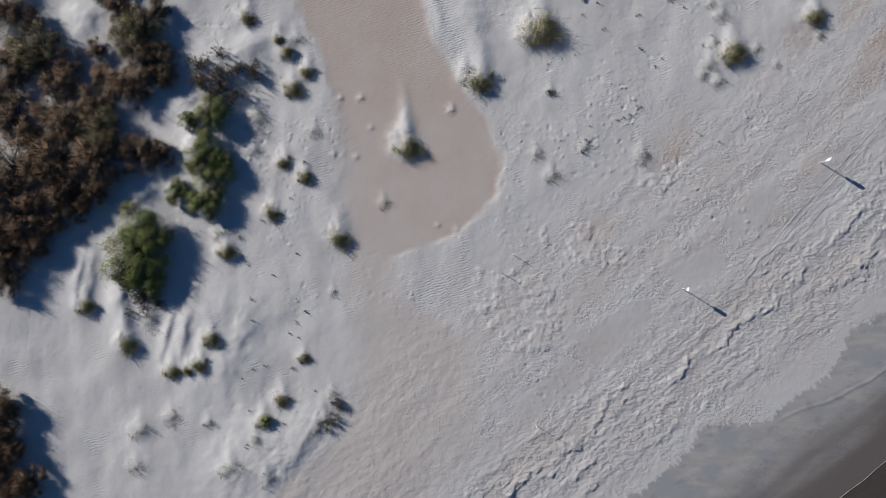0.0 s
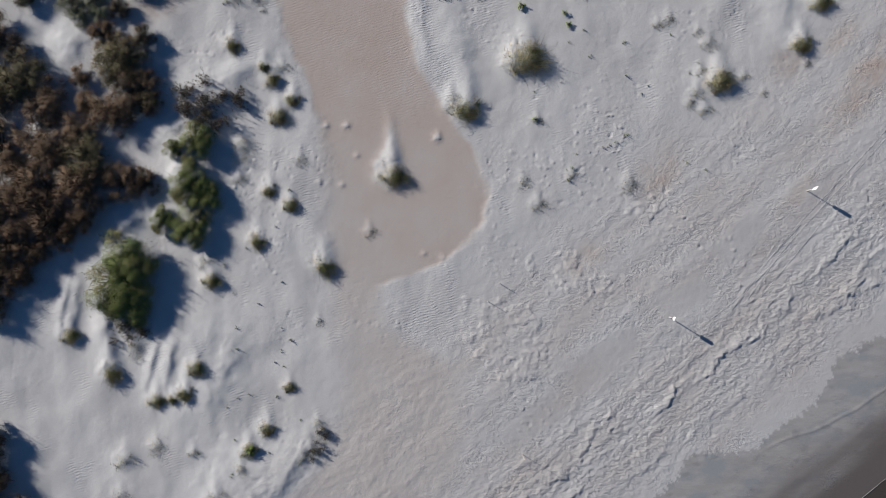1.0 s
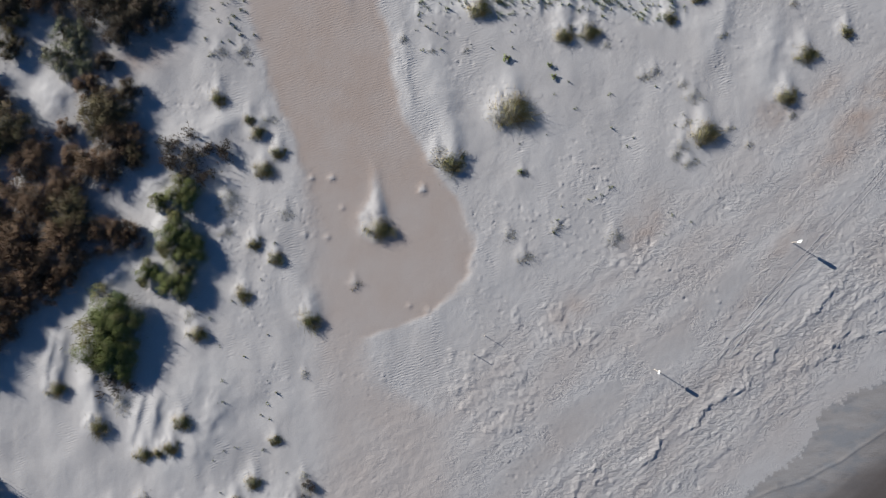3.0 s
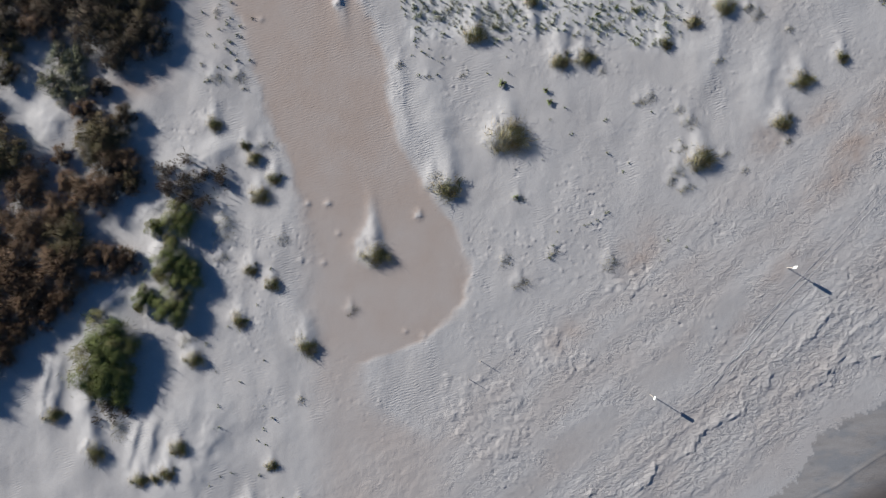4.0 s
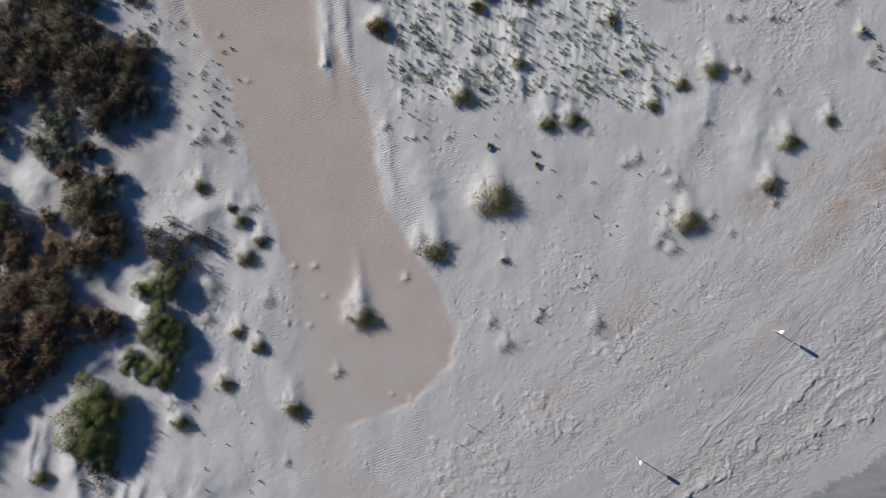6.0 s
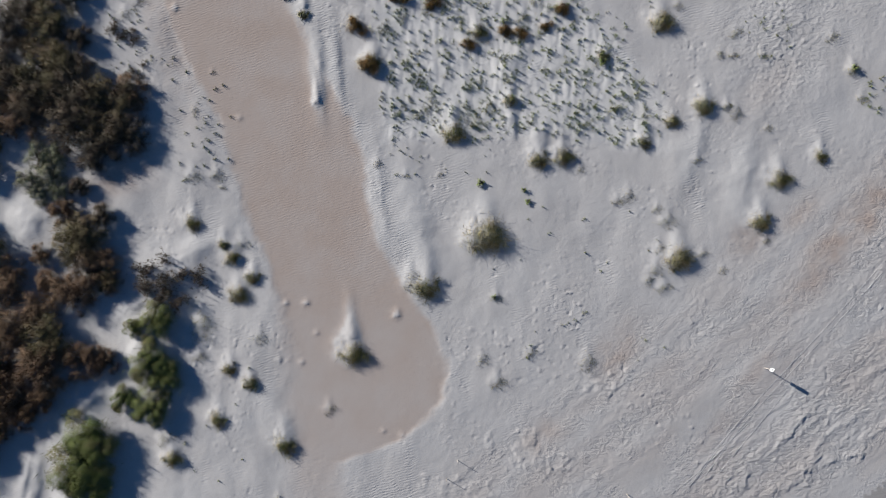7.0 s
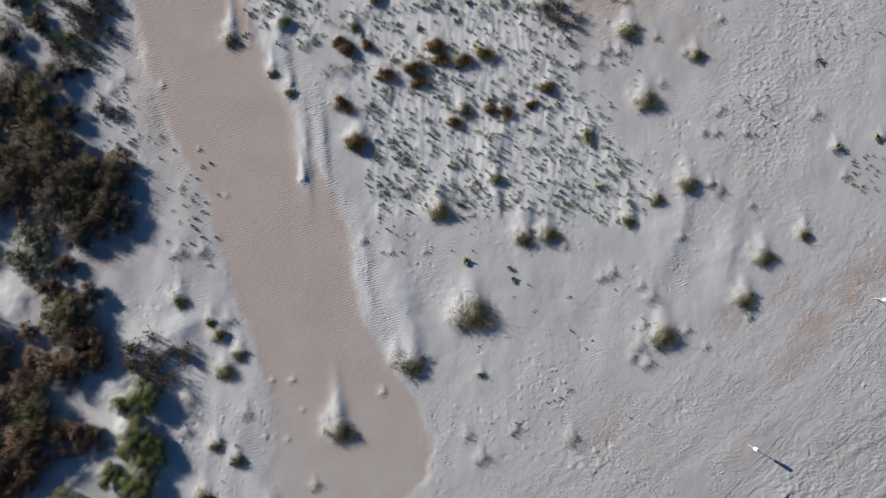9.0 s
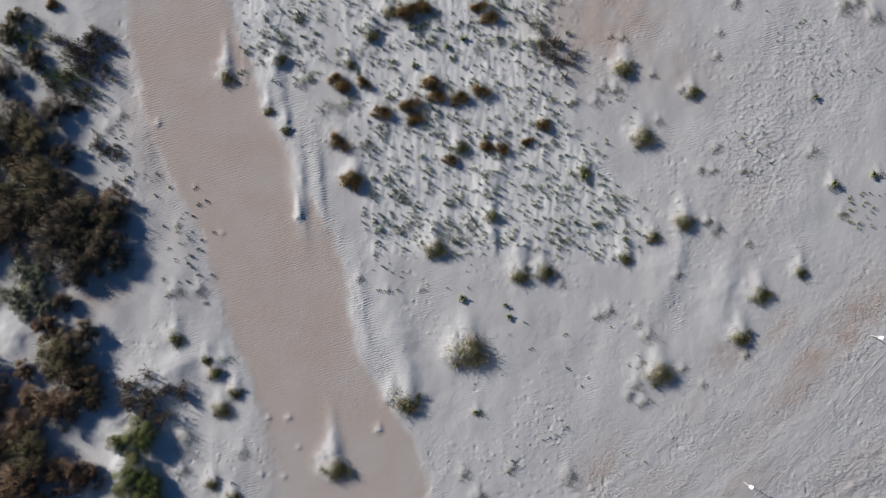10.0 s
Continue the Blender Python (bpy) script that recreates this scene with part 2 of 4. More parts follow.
BROWN_TUFTS = [
    (3.3, 49.8, 1.25), (4.6, 50.1, 0.80), (10.5, 49.0, 0.85), (9.5, 50.1, 0.75), (5.5, 43.2, 0.95), (5.8, 41.9, 0.80), (3.3, 41.3, 0.90), (3.9, 40.1, 0.85), (0.9, 40.5, 0.90), (-0.6, 43.3, 0.65), (-2.4, 43.0, 0.85), (-3.3, 43.5, 0.65), (-2.8, 38.1, 0.95), (-1.6, 34.6, 1.10), (7.8, 41.7, 0.85), (9.8, 42.6, 0.80), (10.4, 37.6, 0.70), (11.6, 37.3, 0.70), (13.9, 38.0, 0.55), (15.5, 39.5, 0.75), (7.0, 36.3, 0.70), (-26.3, 41.0, 0.55), (-28.5, 50.3, 0.65)]
OAT_TUFTS_NORTH = [
    (15.2, 46.7, 0.60), (24.3, 38.1, 1.05), (22.7, 44.4, 1.00), (7.9, 37.3, 0.75), (-12.8, 43.7, 0.85), (-9.1, 40.6, 0.50), (-7.5, 38.9, 0.55), (-8.1, 45.1, 0.70), (19.1, 35.2, 0.65), (1.7, 49.5, 0.70), (0.2, 47.5, 0.80), (28.7, 42.2, 0.70), (-1.8, 44.9, 0.60)]
SPARSE_TUFTS_NORTH = [
    (20.8, 42.7, 0.45), (21.8, 42.5, 0.45), (20.1, 41.4, 0.45), (30.8, 37.2, 0.45), (30.1, 30.6, 0.40), (39.3, 36.9, 0.45), (41.2, 34.0, 0.45), (45.3, 34.8, 0.45), (42.4, 49.9, 0.65), (43.4, 50.3, 0.50), (45.0, 49.0, 0.60), (39.5, 41.8, 0.35), (32.6, 50.3, 0.45), (22.4, 47.2, 0.35), (31.0, 45.5, 0.35), (33.2, 35.2, 0.35), (27.7, 42.5, 0.35), (-22.4, 40.1, 0.45), (-23.5, 38.9, 0.45), (18.2, 41.4, 0.40), (29.4, 35.3, 0.35), (30.5, 35.3, 0.35), (25.7, 39.7, 0.35), (42.0, 31.4, 0.40), (-6.1, 43.0, 0.40), (21.4, 47.3, 0.25), (31.2, 47.6, 0.30), (25.2, 43.8, 0.35), (16.1, 48.8, 0.25)]

CHANNEL_Y = (-30, -21.7, -20.1, -17.9, -15.5, -12.8, -5.9, 0.0, 7.0, 13.0, 17.5, 19.3, 25.3, 30.9, 35.4, 38.5, 42.5, 47.6, 50.7, 60)
CHANNEL_LEFT = (-18, -14.9, -13.9, -11.0, -8.6, -7.8, -7.6, -8.2, -8.7, -9.5, -10.9, -11.9, -13.7, -15.7, -18.4, -19.8, -20.8, -21.7, -22.0, -24)
BANK_Y = (-30, -22, -15, -8, -6.0, -4.5, -3.0, -0.7, 0.2, 1.2, 2.8, 5.0, 7.5, 10.8, 12.8, 15.5, 18.6, 22.2, 25.9, 29.4, 31.9, 38.0, 41.5, 45.1, 47.6, 50.7, 60)
BANK_RIGHT = (-6, -1, 3.5, 3.0, -1.0, -3.6, -4.6, -4.4, -1.6, 0.8, 3.2, 4.9, 5.2, 4.2, 2.7, 0.9, -0.9, -1.8, -2.2, -3.3, -4.9, -7.9, -9.7, -10.7, -12.0, -13.0, -17)
# damp patches: x, y, half length, half width, turn in degrees, strength
PATCHES = [(20.2, 9.0, 2.6, 1.6, 60, 0.7), (31.9, 18.6, 2.2, 1.3, 30, 0.55), (13.7, 1.5, 2.2, 1.4, 30, 0.55), (20.8, 49.0, 5.5, 4.6, 0, 1.05),
           (27.5, 44.5, 3.5, 3.0, 0, 0.4), (43.6, 22.4, 4.5, 1.5, 50, 0.95), (36.5, 21.3, 2.2, 1.2, 40, 0.55), (31.4, 19.3, 1.6, 1.3, 0, 0.6),
           (40.0, 19.0, 9.0, 1.7, 52, 0.8), (-24.0, 24.3, 2.8, 1.5, 20, 0.75), (-19.8, 38.0, 9.5, 2.0, 106, 0.5), (33.5, 32.5, 3.0, 1.4, 40, 0.25), (29.0, 2.0, 3.5, 1.0, 52, 0.35), (32.3, 7.0, 3.0, 1.0, 52, 0.5)]
# drifts: x, y, half length, half width, turn in degrees, height
DRIFTS = [(-17.1, 18.0, 1.8, 0.8, 30, 0.19), (-20.0, 16.6, 2.6, 1.3, 8, 0.24), (-28.2, -4.6, 2.2, 0.7, 98, 0.36), (-30.9, -2.2, 2.2, 0.6, 82, 0.15),
          (-31.9, -2.4, 2.0, 0.4, 80, 0.15), (-31.8, 20.4, 2.2, 1.5, 55, 0.32), (-26.6, 4.6, 1.6, 0.8, 48, 0.28), (-24.2, -7.6, 2.4, 0.45, 75, 0.17),
          (-22.6, -7.4, 2.4, 0.55, 78, 0.2), (-18.6, -8.0, 4.5, 2.4, 65, 0.3), (-21.8, 9.6, 1.8, 0.8, 70, 0.24), (-16.0, -18.5, 5.0, 2.6, 25, 0.3),
          (-22.8, 13.0, 1.5, 0.8, 40, 0.22)]
DRIFTS += [(-34.5, 12.9, 1.5, 0.8, 60, 0.25), (-11.2, -14.6, 2.4, 1.0, 62, 0.14), (-12.6, -17.6, 2.2, 0.8, 60, 0.12)]
DRIFTS += [(10.9, 29.6, 1.6, 0.4, 97, 0.2), (11.0, 34.2, 2.2, 0.9, 70, 0.2), (13.6, 28.3, 1.6, 0.8, 85, 0.17), (27.0, 27.0, 4.0, 1.0, 70, 0.14),
           (31.5, 24.5, 4.5, 1.1, 80, 0.16), (-8.4, 44.0, 4.5, 0.8, 97, 0.2), (-6.2, 34.0, 4.0, 0.6, 93, 0.18), (-4.6, 34.5, 3.5, 0.5, 96, 0.13),
           (2.5, 20.5, 4.5, 1.4, 100, 0.18), (-0.8, 23.0, 3.5, 0.7, 95, 0.12)]


def smooth(a, b, v):
    t = np.clip((v - a) / (b - a), 0.0, 1.0)
    return t * t * (3 - 2 * t)


GRADIENT_ANGLE = np.random.default_rng(5).uniform(0, 2 * np.pi, 256 * 256)
GRADIENT_X, GRADIENT_Y = np.cos(GRADIENT_ANGLE).astype(np.float32), np.sin(GRADIENT_ANGLE).astype(np.float32)


def wave(x, y, seed):
    """Gradient noise of unit wavelength, about -0.7 to 0.7."""
    x0, y0 = np.floor(x), np.floor(y)
    fx, fy = (x - x0).astype(np.float32), (y - y0).astype(np.float32)
    sx, sy = fx * fx * (3 - 2 * fx), fy * fy * (3 - 2 * fy)
    column, row = x0.astype(np.int32) + seed * 37, y0.astype(np.int32) + seed * 91
    corner = []
    for dy in (0, 1):
        line = ((row + dy) & 255) << 8
        for dx in (0, 1):
            at = line | ((column + dx) & 255)
            corner.append(GRADIENT_X[at] * (fx - dx) + GRADIENT_Y[at] * (fy - dy))
    low, high = corner[0] + sx * (corner[1] - corner[0]), corner[2] + sx * (corner[3] - corner[2])
    return low + sy * (high - low)


def layers(x, y, seed, octaves=3, gain=0.5):
    total, size = 0.0, 1.0
    for n in range(octaves):
        total = total + size * wave(x * 2 ** n + 17.3 * n, y * 2 ** n - 9.1 * n, seed + n)
        size *= gain
    return total


def shore(x, y):
    """Along the shore and across it, seaward."""
    return 0.8 * x + 0.6 * y, 0.6 * x - 0.8 * y


def channel(x, y):
    """1 inside the damp channel that runs through the dunes."""
    bend = 0.45 * layers(x * 0.5, y * 0.5, 31) + 0.25 * layers(x * 1.9, y * 1.9, 35)
    left = x - np.interp(y, CHANNEL_Y, CHANNEL_LEFT) + bend
    right = np.interp(y, BANK_Y, BANK_RIGHT) - x + bend
    south = smooth(2.0, -10.0, y)
    loose = smooth(16.0, 9.0, y) * smooth(-16.0, -9.0, y)
    inside = smooth(-0.6 - 1.3 * loose, 0.6 + 1.1 * loose, left) * smooth(-0.5 - 2.5 * south, 0.6 + 2.5 * south, right)
    grey = np.exp(-(((x + 6.6) / 1.9) ** 2 + ((y + 3.0) / 5.0) ** 2))
    return inside * (1 - 0.45 * south) * (1 - 0.3 * grey)


WET_ALONG = (-30, 0.2, 4.0, 5.5, 7.0, 8.9, 10.0, 11.2, 12.3, 13.9, 18.8, 21.2, 22.9, 23.6, 24.8, 26.2, 28.0, 30.0, 60)
WET_SEAWARD = (27.2, 27.0, 27.2, 27.0, 26.6, 25.8, 26.3, 27.3, 28.2, 28.9, 28.9, 28.5, 28.0, 27.1, 27.0, 27.4, 27.6, 28.3, 28.5)


def wet_edge(u):
    return (np.interp(u, WET_ALONG, WET_SEAWARD) - 0.25 + 0.25 * wave(u * 0.45, u * 0 + 0.5, 61)
            + 0.55 * np.abs(wave(u * 1.3, u * 0 + 3.5, 62)) + 0.9 * np.abs(wave(u * 2.7, u * 0 + 7.5, 63)) + 0.35 * (u * 2.1 % 1.0) * smooth(-0.2, 0.3, wave(u * 0.5, u * 0 + 1.5, 64)))


MOUNDS = []     # x, y, radius, height, tail
for rows_, high, tail in ((OAT_TUFTS_SOUTH, 0.21, 1.2), (OAT_TUFTS_MIDDLE, 0.20, 1.4), (OAT_TUFTS_NORTH, 0.20, 1.2), (BROWN_TUFTS, 0.12, 0.4),
                          (SPARSE_TUFTS_SOUTH, 0.15, 1.3), (SPARSE_TUFTS_MIDDLE, 0.15, 1.3), (SPARSE_TUFTS_NORTH, 0.15, 1.3),
                          (WISPY_SHRUBS, 0.1, 0.3), (GREEN_SHRUBS, 0.14, 0.3)):
    MOUNDS += [(x, y, r, high * min(r, 1.3), tail) for x, y, r in rows_]
MOUNDS += [(-3.15, 10.2, 0.8, 0.12, 3.6), (-12.8, 44.9, 0.55, 0.11, 4.0), (-9.1, 41.2, 0.5, 0.12, 2.4), (-6.3, 31.0, 0.4, 0.16, 4.0), (-7.5, 39.6, 0.5, 0.1, 2.0),
           (-9.0, 13.2, 0.28, 0.07, 0.6), (-7.2, 13.2, 0.32, 0.08, 0.5), (-6.3, 10.6, 0.22, 0.05, 0.5), (0.8, 12.1, 0.4, 0.1, 0.9), (-9.6, 8.2, 0.25, 0.07, 0.6),
           (-7.6, 8.0, 0.25, 0.06, 0.6), (-19.0, 39.4, 0.35, 0.09, 0.8), (-13.2, 29.6, 0.3, 0.05, 0.4), (-0.4, 2.0, 0.22, 0.05, 0.3), (1.3, 1.6, 0.3, 0.06, 0.3)]


def mound_height(x, y):
    """Drifts, and the mounds and wind tails of the tufts."""
    z = np.zeros_like(x)
    for cx, cy, a, b, turn, high in DRIFTS:
        near = (np.abs(x - cx) < 3 * a + 1) & (np.abs(y - cy) < 3 * a + 1)
        c, d = math.cos(radians(turn)), math.sin(radians(turn))
        p, q = (x[near] - cx) * c + (y[near] - cy) * d, -(x[near] - cx) * d + (y[near] - cy) * c
        q = q + 0.35 * b * layers(p / 1.7, q / 1.7, int(abs(cx * 10)), 2)
        z[near] += high * np.exp(-(p / a) ** 2 - np.where(q > 0, (q / b / 1.5) ** 2, (q / b / 0.85) ** 2)) * (1 + 0.2 * layers(p / 1.5, q / 1.2, 73, 2))
    for cx, cy, r, high, tail in MOUNDS:
        near = (np.abs(x - cx) < 4 * r + 1) & (y > cy - 4 * r - 1) & (y < cy + 4 * r + tail * 3 + 2)
        dx, dy = x[near] - cx, y[near] - cy
        warp = 0.35 * r * wave(dx / r * 1.1 + cx, dy / r * 1.1 + cy, 71)
        lump = high * np.exp(-(((dx + 0.42 * r + warp) / r / 0.95) ** 2 + ((dy - 0.42 * r - warp) / r / 0.95) ** 2))
        along = np.clip(dy / (r * (1.6 + 1.5 * tail)), 0, 1)
        side = (dx + 0.09 * dy) / (0.68 * r * (1 - 0.3 * along) + 0.05)
        drift = 1.1 * high * smooth(1.0, 0.1, along) * (dy > 0) * smooth(0.0, 0.25, along + 0.15) * np.exp(-side ** 2)
        z[near] += np.maximum(lump * (1 + 0.5 * layers(dx / r * 1.5 + cx, dy / r * 1.5, 70)), drift * (1 + 0.2 * layers(dx / r + cx, dy / r, 70, 2)))
    return z


# smooth hollows where water stood on the beach: x, y, half length, half width
POOLS = [(9.4, -12.4, 3.6, 1.3), (15.2, -7.2, 4.0, 1.4), (27.2, 3.2, 3.0, 1.5), (22.4, -1.6, 2.6, 1.3)]


def pool_mask(u, s):
    """1 in the smooth hollows of the beach."""
    out = np.zeros_like(u)
    for cx, cy, a, b in POOLS:
        cu, cs = 0.8 * cx + 0.6 * cy, 0.6 * cx - 0.8 * cy
        out = np.maximum(out, np.exp(-((u - cu) / a) ** 4 - ((s - cs) / b) ** 4))
    return smooth(0.1, 0.9, out + 0.3 * layers(u / 2.0, s / 1.2, 121, 2))


def field_mask(x, y):
    """The ground where the small dune plants grow."""
    edge = layers(x / 4.0, y / 4.0, 111, 2)
    south = smooth(27.4, 29.4, y + 0.10 * np.abs(x - 10) - 1.2 * edge) * smooth(-1.8, 0.4, x + edge + 0.2 * np.clip(y - 36, 0, 20)) * smooth(25.5, 22.0, x + 2 * edge)
    east = smooth(18.0, 15.5, x - 1.2 * np.clip(39.5 - y, 0, 7) + 2 * edge)
    strip = smooth(-12.5, -11.0, x) * smooth(-3.6, -5.0, x) * smooth(42.5, 44.0, y)
    return np.maximum(south * east, 0.9 * strip)


# cut edges of the beach: distances along the shore and seaward, in pairs, and the drop
SCARPS = [((-8.4, 20.7, -6.5, 20.2, -5.4, 20.3, -3.6, 20.9, -2.1, 20.5, -0.2, 21.3, 1.2, 20.6, 3.2, 19.6, 4.6, 19.4, 6.0, 19.2), 0.10),
          ((-11.0, 19.4, -9.3, 19.3, -7.5, 19.5, -5.9, 19.8, -4.1, 19.9, -2.7, 20.1, -0.7, 20.3), 0.06),
          ((8.5, 21.2, 9.7, 21.6, 10.8, 21.4, 11.5, 20.8), 0.095), ((4.1, 20.0, 5.6, 20.1, 7.0, 20.6), 0.06),
          ((12.4, 21.0, 13.7, 21.7, 14.8, 21.5, 15.9, 21.2, 16.8, 20.9, 18.2, 21.1, 19.5, 21.4, 20.4, 21.5, 21.1, 21.0), 0.11)]
SCARPS += [((22.3, 20.7, 23.7, 20.8, 24.5, 20.6), 0.11), ((25.3, 20.1, 26.6, 20.1), 0.10), ((27.6, 20.2, 29.8, 19.8, 30.9, 19.7, 32.1, 19.7, 33.0, 19.2), 0.11),
           ((-2.7, 24.0, -0.8, 24.5, 0.2, 24.4, 1.8, 24.3, 3.9, 24.7, 5.7, 24.8, 7.5, 24.9), 0.035), ((-5.2, 21.3, -4.2, 21.6, -3.5, 21.6), 0.10),
           ((13.2, 24.7, 15.4, 25.1, 16.1, 25.0), 0.05), ((26.1, 23.8, 27.3, 23.6), 0.10), ((28.2, 23.4, 29.5, 23.5, 30.2, 23.1), 0.10),
           ((27.8, 24.6, 28.5, 24.3), 0.10), ((30.4, 24.2, 31.2, 24.1), 0.09), ((32.2, 24.9, 33.2, 25.2, 34.4, 24.6), 0.11)]
SCARPS += [((-4.1, 23.1, -2.6, 23.2, -1.5, 23.3), 0.045), ((-0.8, 23.6, 2.0, 23.2, 4.3, 23.5, 6.6, 23.7), 0.035), ((24.6, 23.2, 25.7, 23.1), 0.08)]


def scarp_height(u, s):
    """Sand left standing along the cut edges, steep on the seaward side."""
    out = np.zeros_like(u)
    for (line, drop), seed in zip(SCARPS, range(401, 440)):
        lu, ls = np.array(line[0::2]), np.array(line[1::2])
        near = (u > lu[0] - 1) & (u < lu[-1] + 1) & (np.abs(s - ls.mean()) < 4)
        p, q = u[near], s[near]
        edge = np.interp(p, lu, ls) + 0.5 * wave(p / 0.9, p * 0 + 0.4, seed) + 0.42 * wave(p / 0.36, q / 0.5 + 2.4, seed + 40)
        ends = smooth(lu[0] - 0.35, lu[0] + 0.3, p) * smooth(lu[-1] + 0.35, lu[-1] - 0.3, p)
        ends = ends * np.clip(0.85 + 1.0 * wave(p / 0.9, p * 0 + 1.7, seed + 80), 0.25, 1.2)
        back = 0.95 + 0.5 * wave(p / 1.5, q / 1.5, seed + 120)
        rough = 1 + 0.5 * layers(p / 0.7, q / 0.5, seed, 2) + 0.5 * layers(p / 0.3, q / 0.26, seed + 7, 2)
        out[near] = np.maximum(out[near], 0.72 * drop * ends * rough * smooth(back, 0.0, edge - q) * smooth(0.13, -0.02, q - edge))
    return out


def ground_height(x, y):
    u, s = shore(x, y)
    inside = channel(x, y)
    dune = smooth(4.0, 0.0, s) * (1 - inside)
    beach = smooth(1.5, 6.0, s) * smooth(27.5, 25.5, s) * (1 - 0.85 * pool_mask(u, s))
    z = -0.022 * np.clip(s - 13, 0, None) - 0.25 * smooth(34, 60, s)
    west = smooth(-4, -14, x)
    z = z + dune * (0.035 + (0.10 + 0.16 * west) * layers(x / 7.5, y / 9.5, 3) + 0.05 * layers(x / 2.2, y / 3.6, 8, 2))
    calm = (1 - 0.85 * inside) * smooth(28, 26, s)
    z = z + calm * (0.008 * layers(x / 1.1, y / 1.1, 12, 2) + 0.006 * layers(x / 0.5, y / 0.5, 14, 2))
    # clods and footprints, thick in some places and rare in others
    busy = smooth(-0.25, 0.45, layers(x / 6.0, y / 6.0, 16, 2)) * calm * (1 - 0.75 * smooth(-13, -16, x) * smooth(4, -2, y))
    trodden = np.exp(-(((x - 14) / 9.0) ** 4 + ((y - 11) / 9.5) ** 4)) + 0.7 * np.exp(-(((x + 11) / 2.6) ** 2 + ((y - 9) / 7.0) ** 2))
    busy = np.clip(busy + 0.55 * trodden * smooth(-0.35, 0.2, layers(x / 2.6, y / 2.6, 15, 2)) * (1 - 0.8 * inside), 0, 1.3)
    z = z + busy * (0.10 * np.clip(layers(x / 0.6, y / 0.45, 18, 3, 0.8) - 0.30, 0, None) - 0.15 * np.clip(layers(x / 0.6, y / 0.7, 21, 2, 0.7) - 0.38, 0, None))
    # streaks of blown sand between the small plants
    z = z + field_mask(x, y) * (0.085 * np.abs(layers(x / 0.9, y / 3.2, 101, 2)) + 0.025 * layers(x / 0.6, y / 0.9, 103, 2))
    # trampled, lumpy beach, drawn out along the shore
    z = z + beach * (0.04 * layers(u / 6.0, s / 2.6, 20, 3) + 0.02 * layers(u / 1.1, s / 0.7, 23, 3, 0.65))
    # patches of crumbled dry sand that stand a little proud, with a broken edge
    crust = np.exp(-((((x - 6.6) + 0.3 * (y + 5.2)) / 3.2) ** 4 + ((y + 5.2) / 3.4) ** 4)) + 0.6 * np.exp(-(((x - 14.6) / 3.4) ** 2 + ((y + 0.6) / 2.2) ** 2))
    crust = crust + 0.55 * np.exp(-(((x - 11.0) / 2.6) ** 2 + ((y - 1.0) / 2.0) ** 2)) + 0.5 * np.exp(-(((x - 18.5) / 2.6) ** 2 + ((y - 6.0) / 2.2) ** 2))
    crust = smooth(0.42, 0.60, crust + 0.75 * layers(x / 1.9, y / 1.6, 26, 4, 0.62) * smooth(0.02, 0.3, crust))
    z = z + crust * (0.045 + 0.05 * layers(x / 0.9 + 0.5 * wave(x / 0.6, y / 0.6, 25), y / 0.7, 24, 3, 0.75))
    lumps = np.exp(-(((x - 34.5) / 4.0) ** 2 + ((y - 36.0) / 6.0) ** 2)) + 0.8 * np.exp(-(((x - 40) / 6.0) ** 2 + ((y - 45.0) / 5.0) ** 2))
    z = z + lumps * 0.12 * np.abs(layers(x / 0.7, y / 0.55, 27, 3, 0.7))
    # clumps and low broken scarps that the tide has cut
    band = smooth(15.5, 19.0, s) * smooth(26.5, 23.5, s)
    z = z + band * (0.055 * np.clip(layers(u / 2.2, s / 0.8, 28, 4, 0.6), 0, None) + 0.04 * np.abs(layers(u / 0.8, s / 0.45, 29, 3, 0.7)))
    chop = 1 - np.abs(wave(u / 1.5 + 0.4 * wave(u / 0.7, s / 0.5, 33), s / 0.42, 34)) * 3.2
    z = z + band * (1 - 0.8 * pool_mask(u, s)) * 0.034 * np.clip(chop, 0, None) ** 2 * (1 + 0.9 * wave(u / 0.45, s / 0.3, 37)) * smooth(-0.25, 0.3, layers(u / 3.0, s / 1.2, 36, 2))
    cut = np.zeros_like(u)
    for edge, drop, seed in ((20.5, 0.05, 41), (22.6, 0.04, 44), (18.4, 0.03, 50), (24.4, 0.03, 53)):
        line = edge + 0.9 * wave(u / 9.0, u * 0 + 0.37, seed) + 0.5 * wave(u / 2.6, s / 4.0, seed + 1) + 0.45 * wave(u / 0.9, s / 0.9, seed + 2) + 0.35 * wave(u / 0.4, s / 0.45, seed + 4)
        strength = np.clip(0.42 + 1.3 * wave(u / 2.2, s / 3.0 + 5.3, seed + 3), 0, 1)
        cut = np.maximum(cut, drop * strength * (smooth(1.2, 0.0, line - s) * smooth(0.16, -0.04, s - line)))
    z = z + cut * (1 - 0.7 * smooth(4, 6, u) * smooth(35, 33, u)) + scarp_height(u, s)
    # the last tide's line on the wet sand
    line = np.interp(u, (12.0, 16.5, 18.9, 20.5, 24.3, 30.0), (29.4, 30.1, 31.1, 31.4, 31.9, 32.3)) + 0.2 * wave(u / 2.0, u * 0 + 1.2, 58)
    z = z + 0.032 * smooth(13, 17, u) * (smooth(0.35, 0.0, line - s) * smooth(0.07, -0.03, s - line))
    return z + mound_height(x, y)


def height_at(x, y):
    return float(ground_height(np.array([float(x)]), np.array([float(y)]))[0])


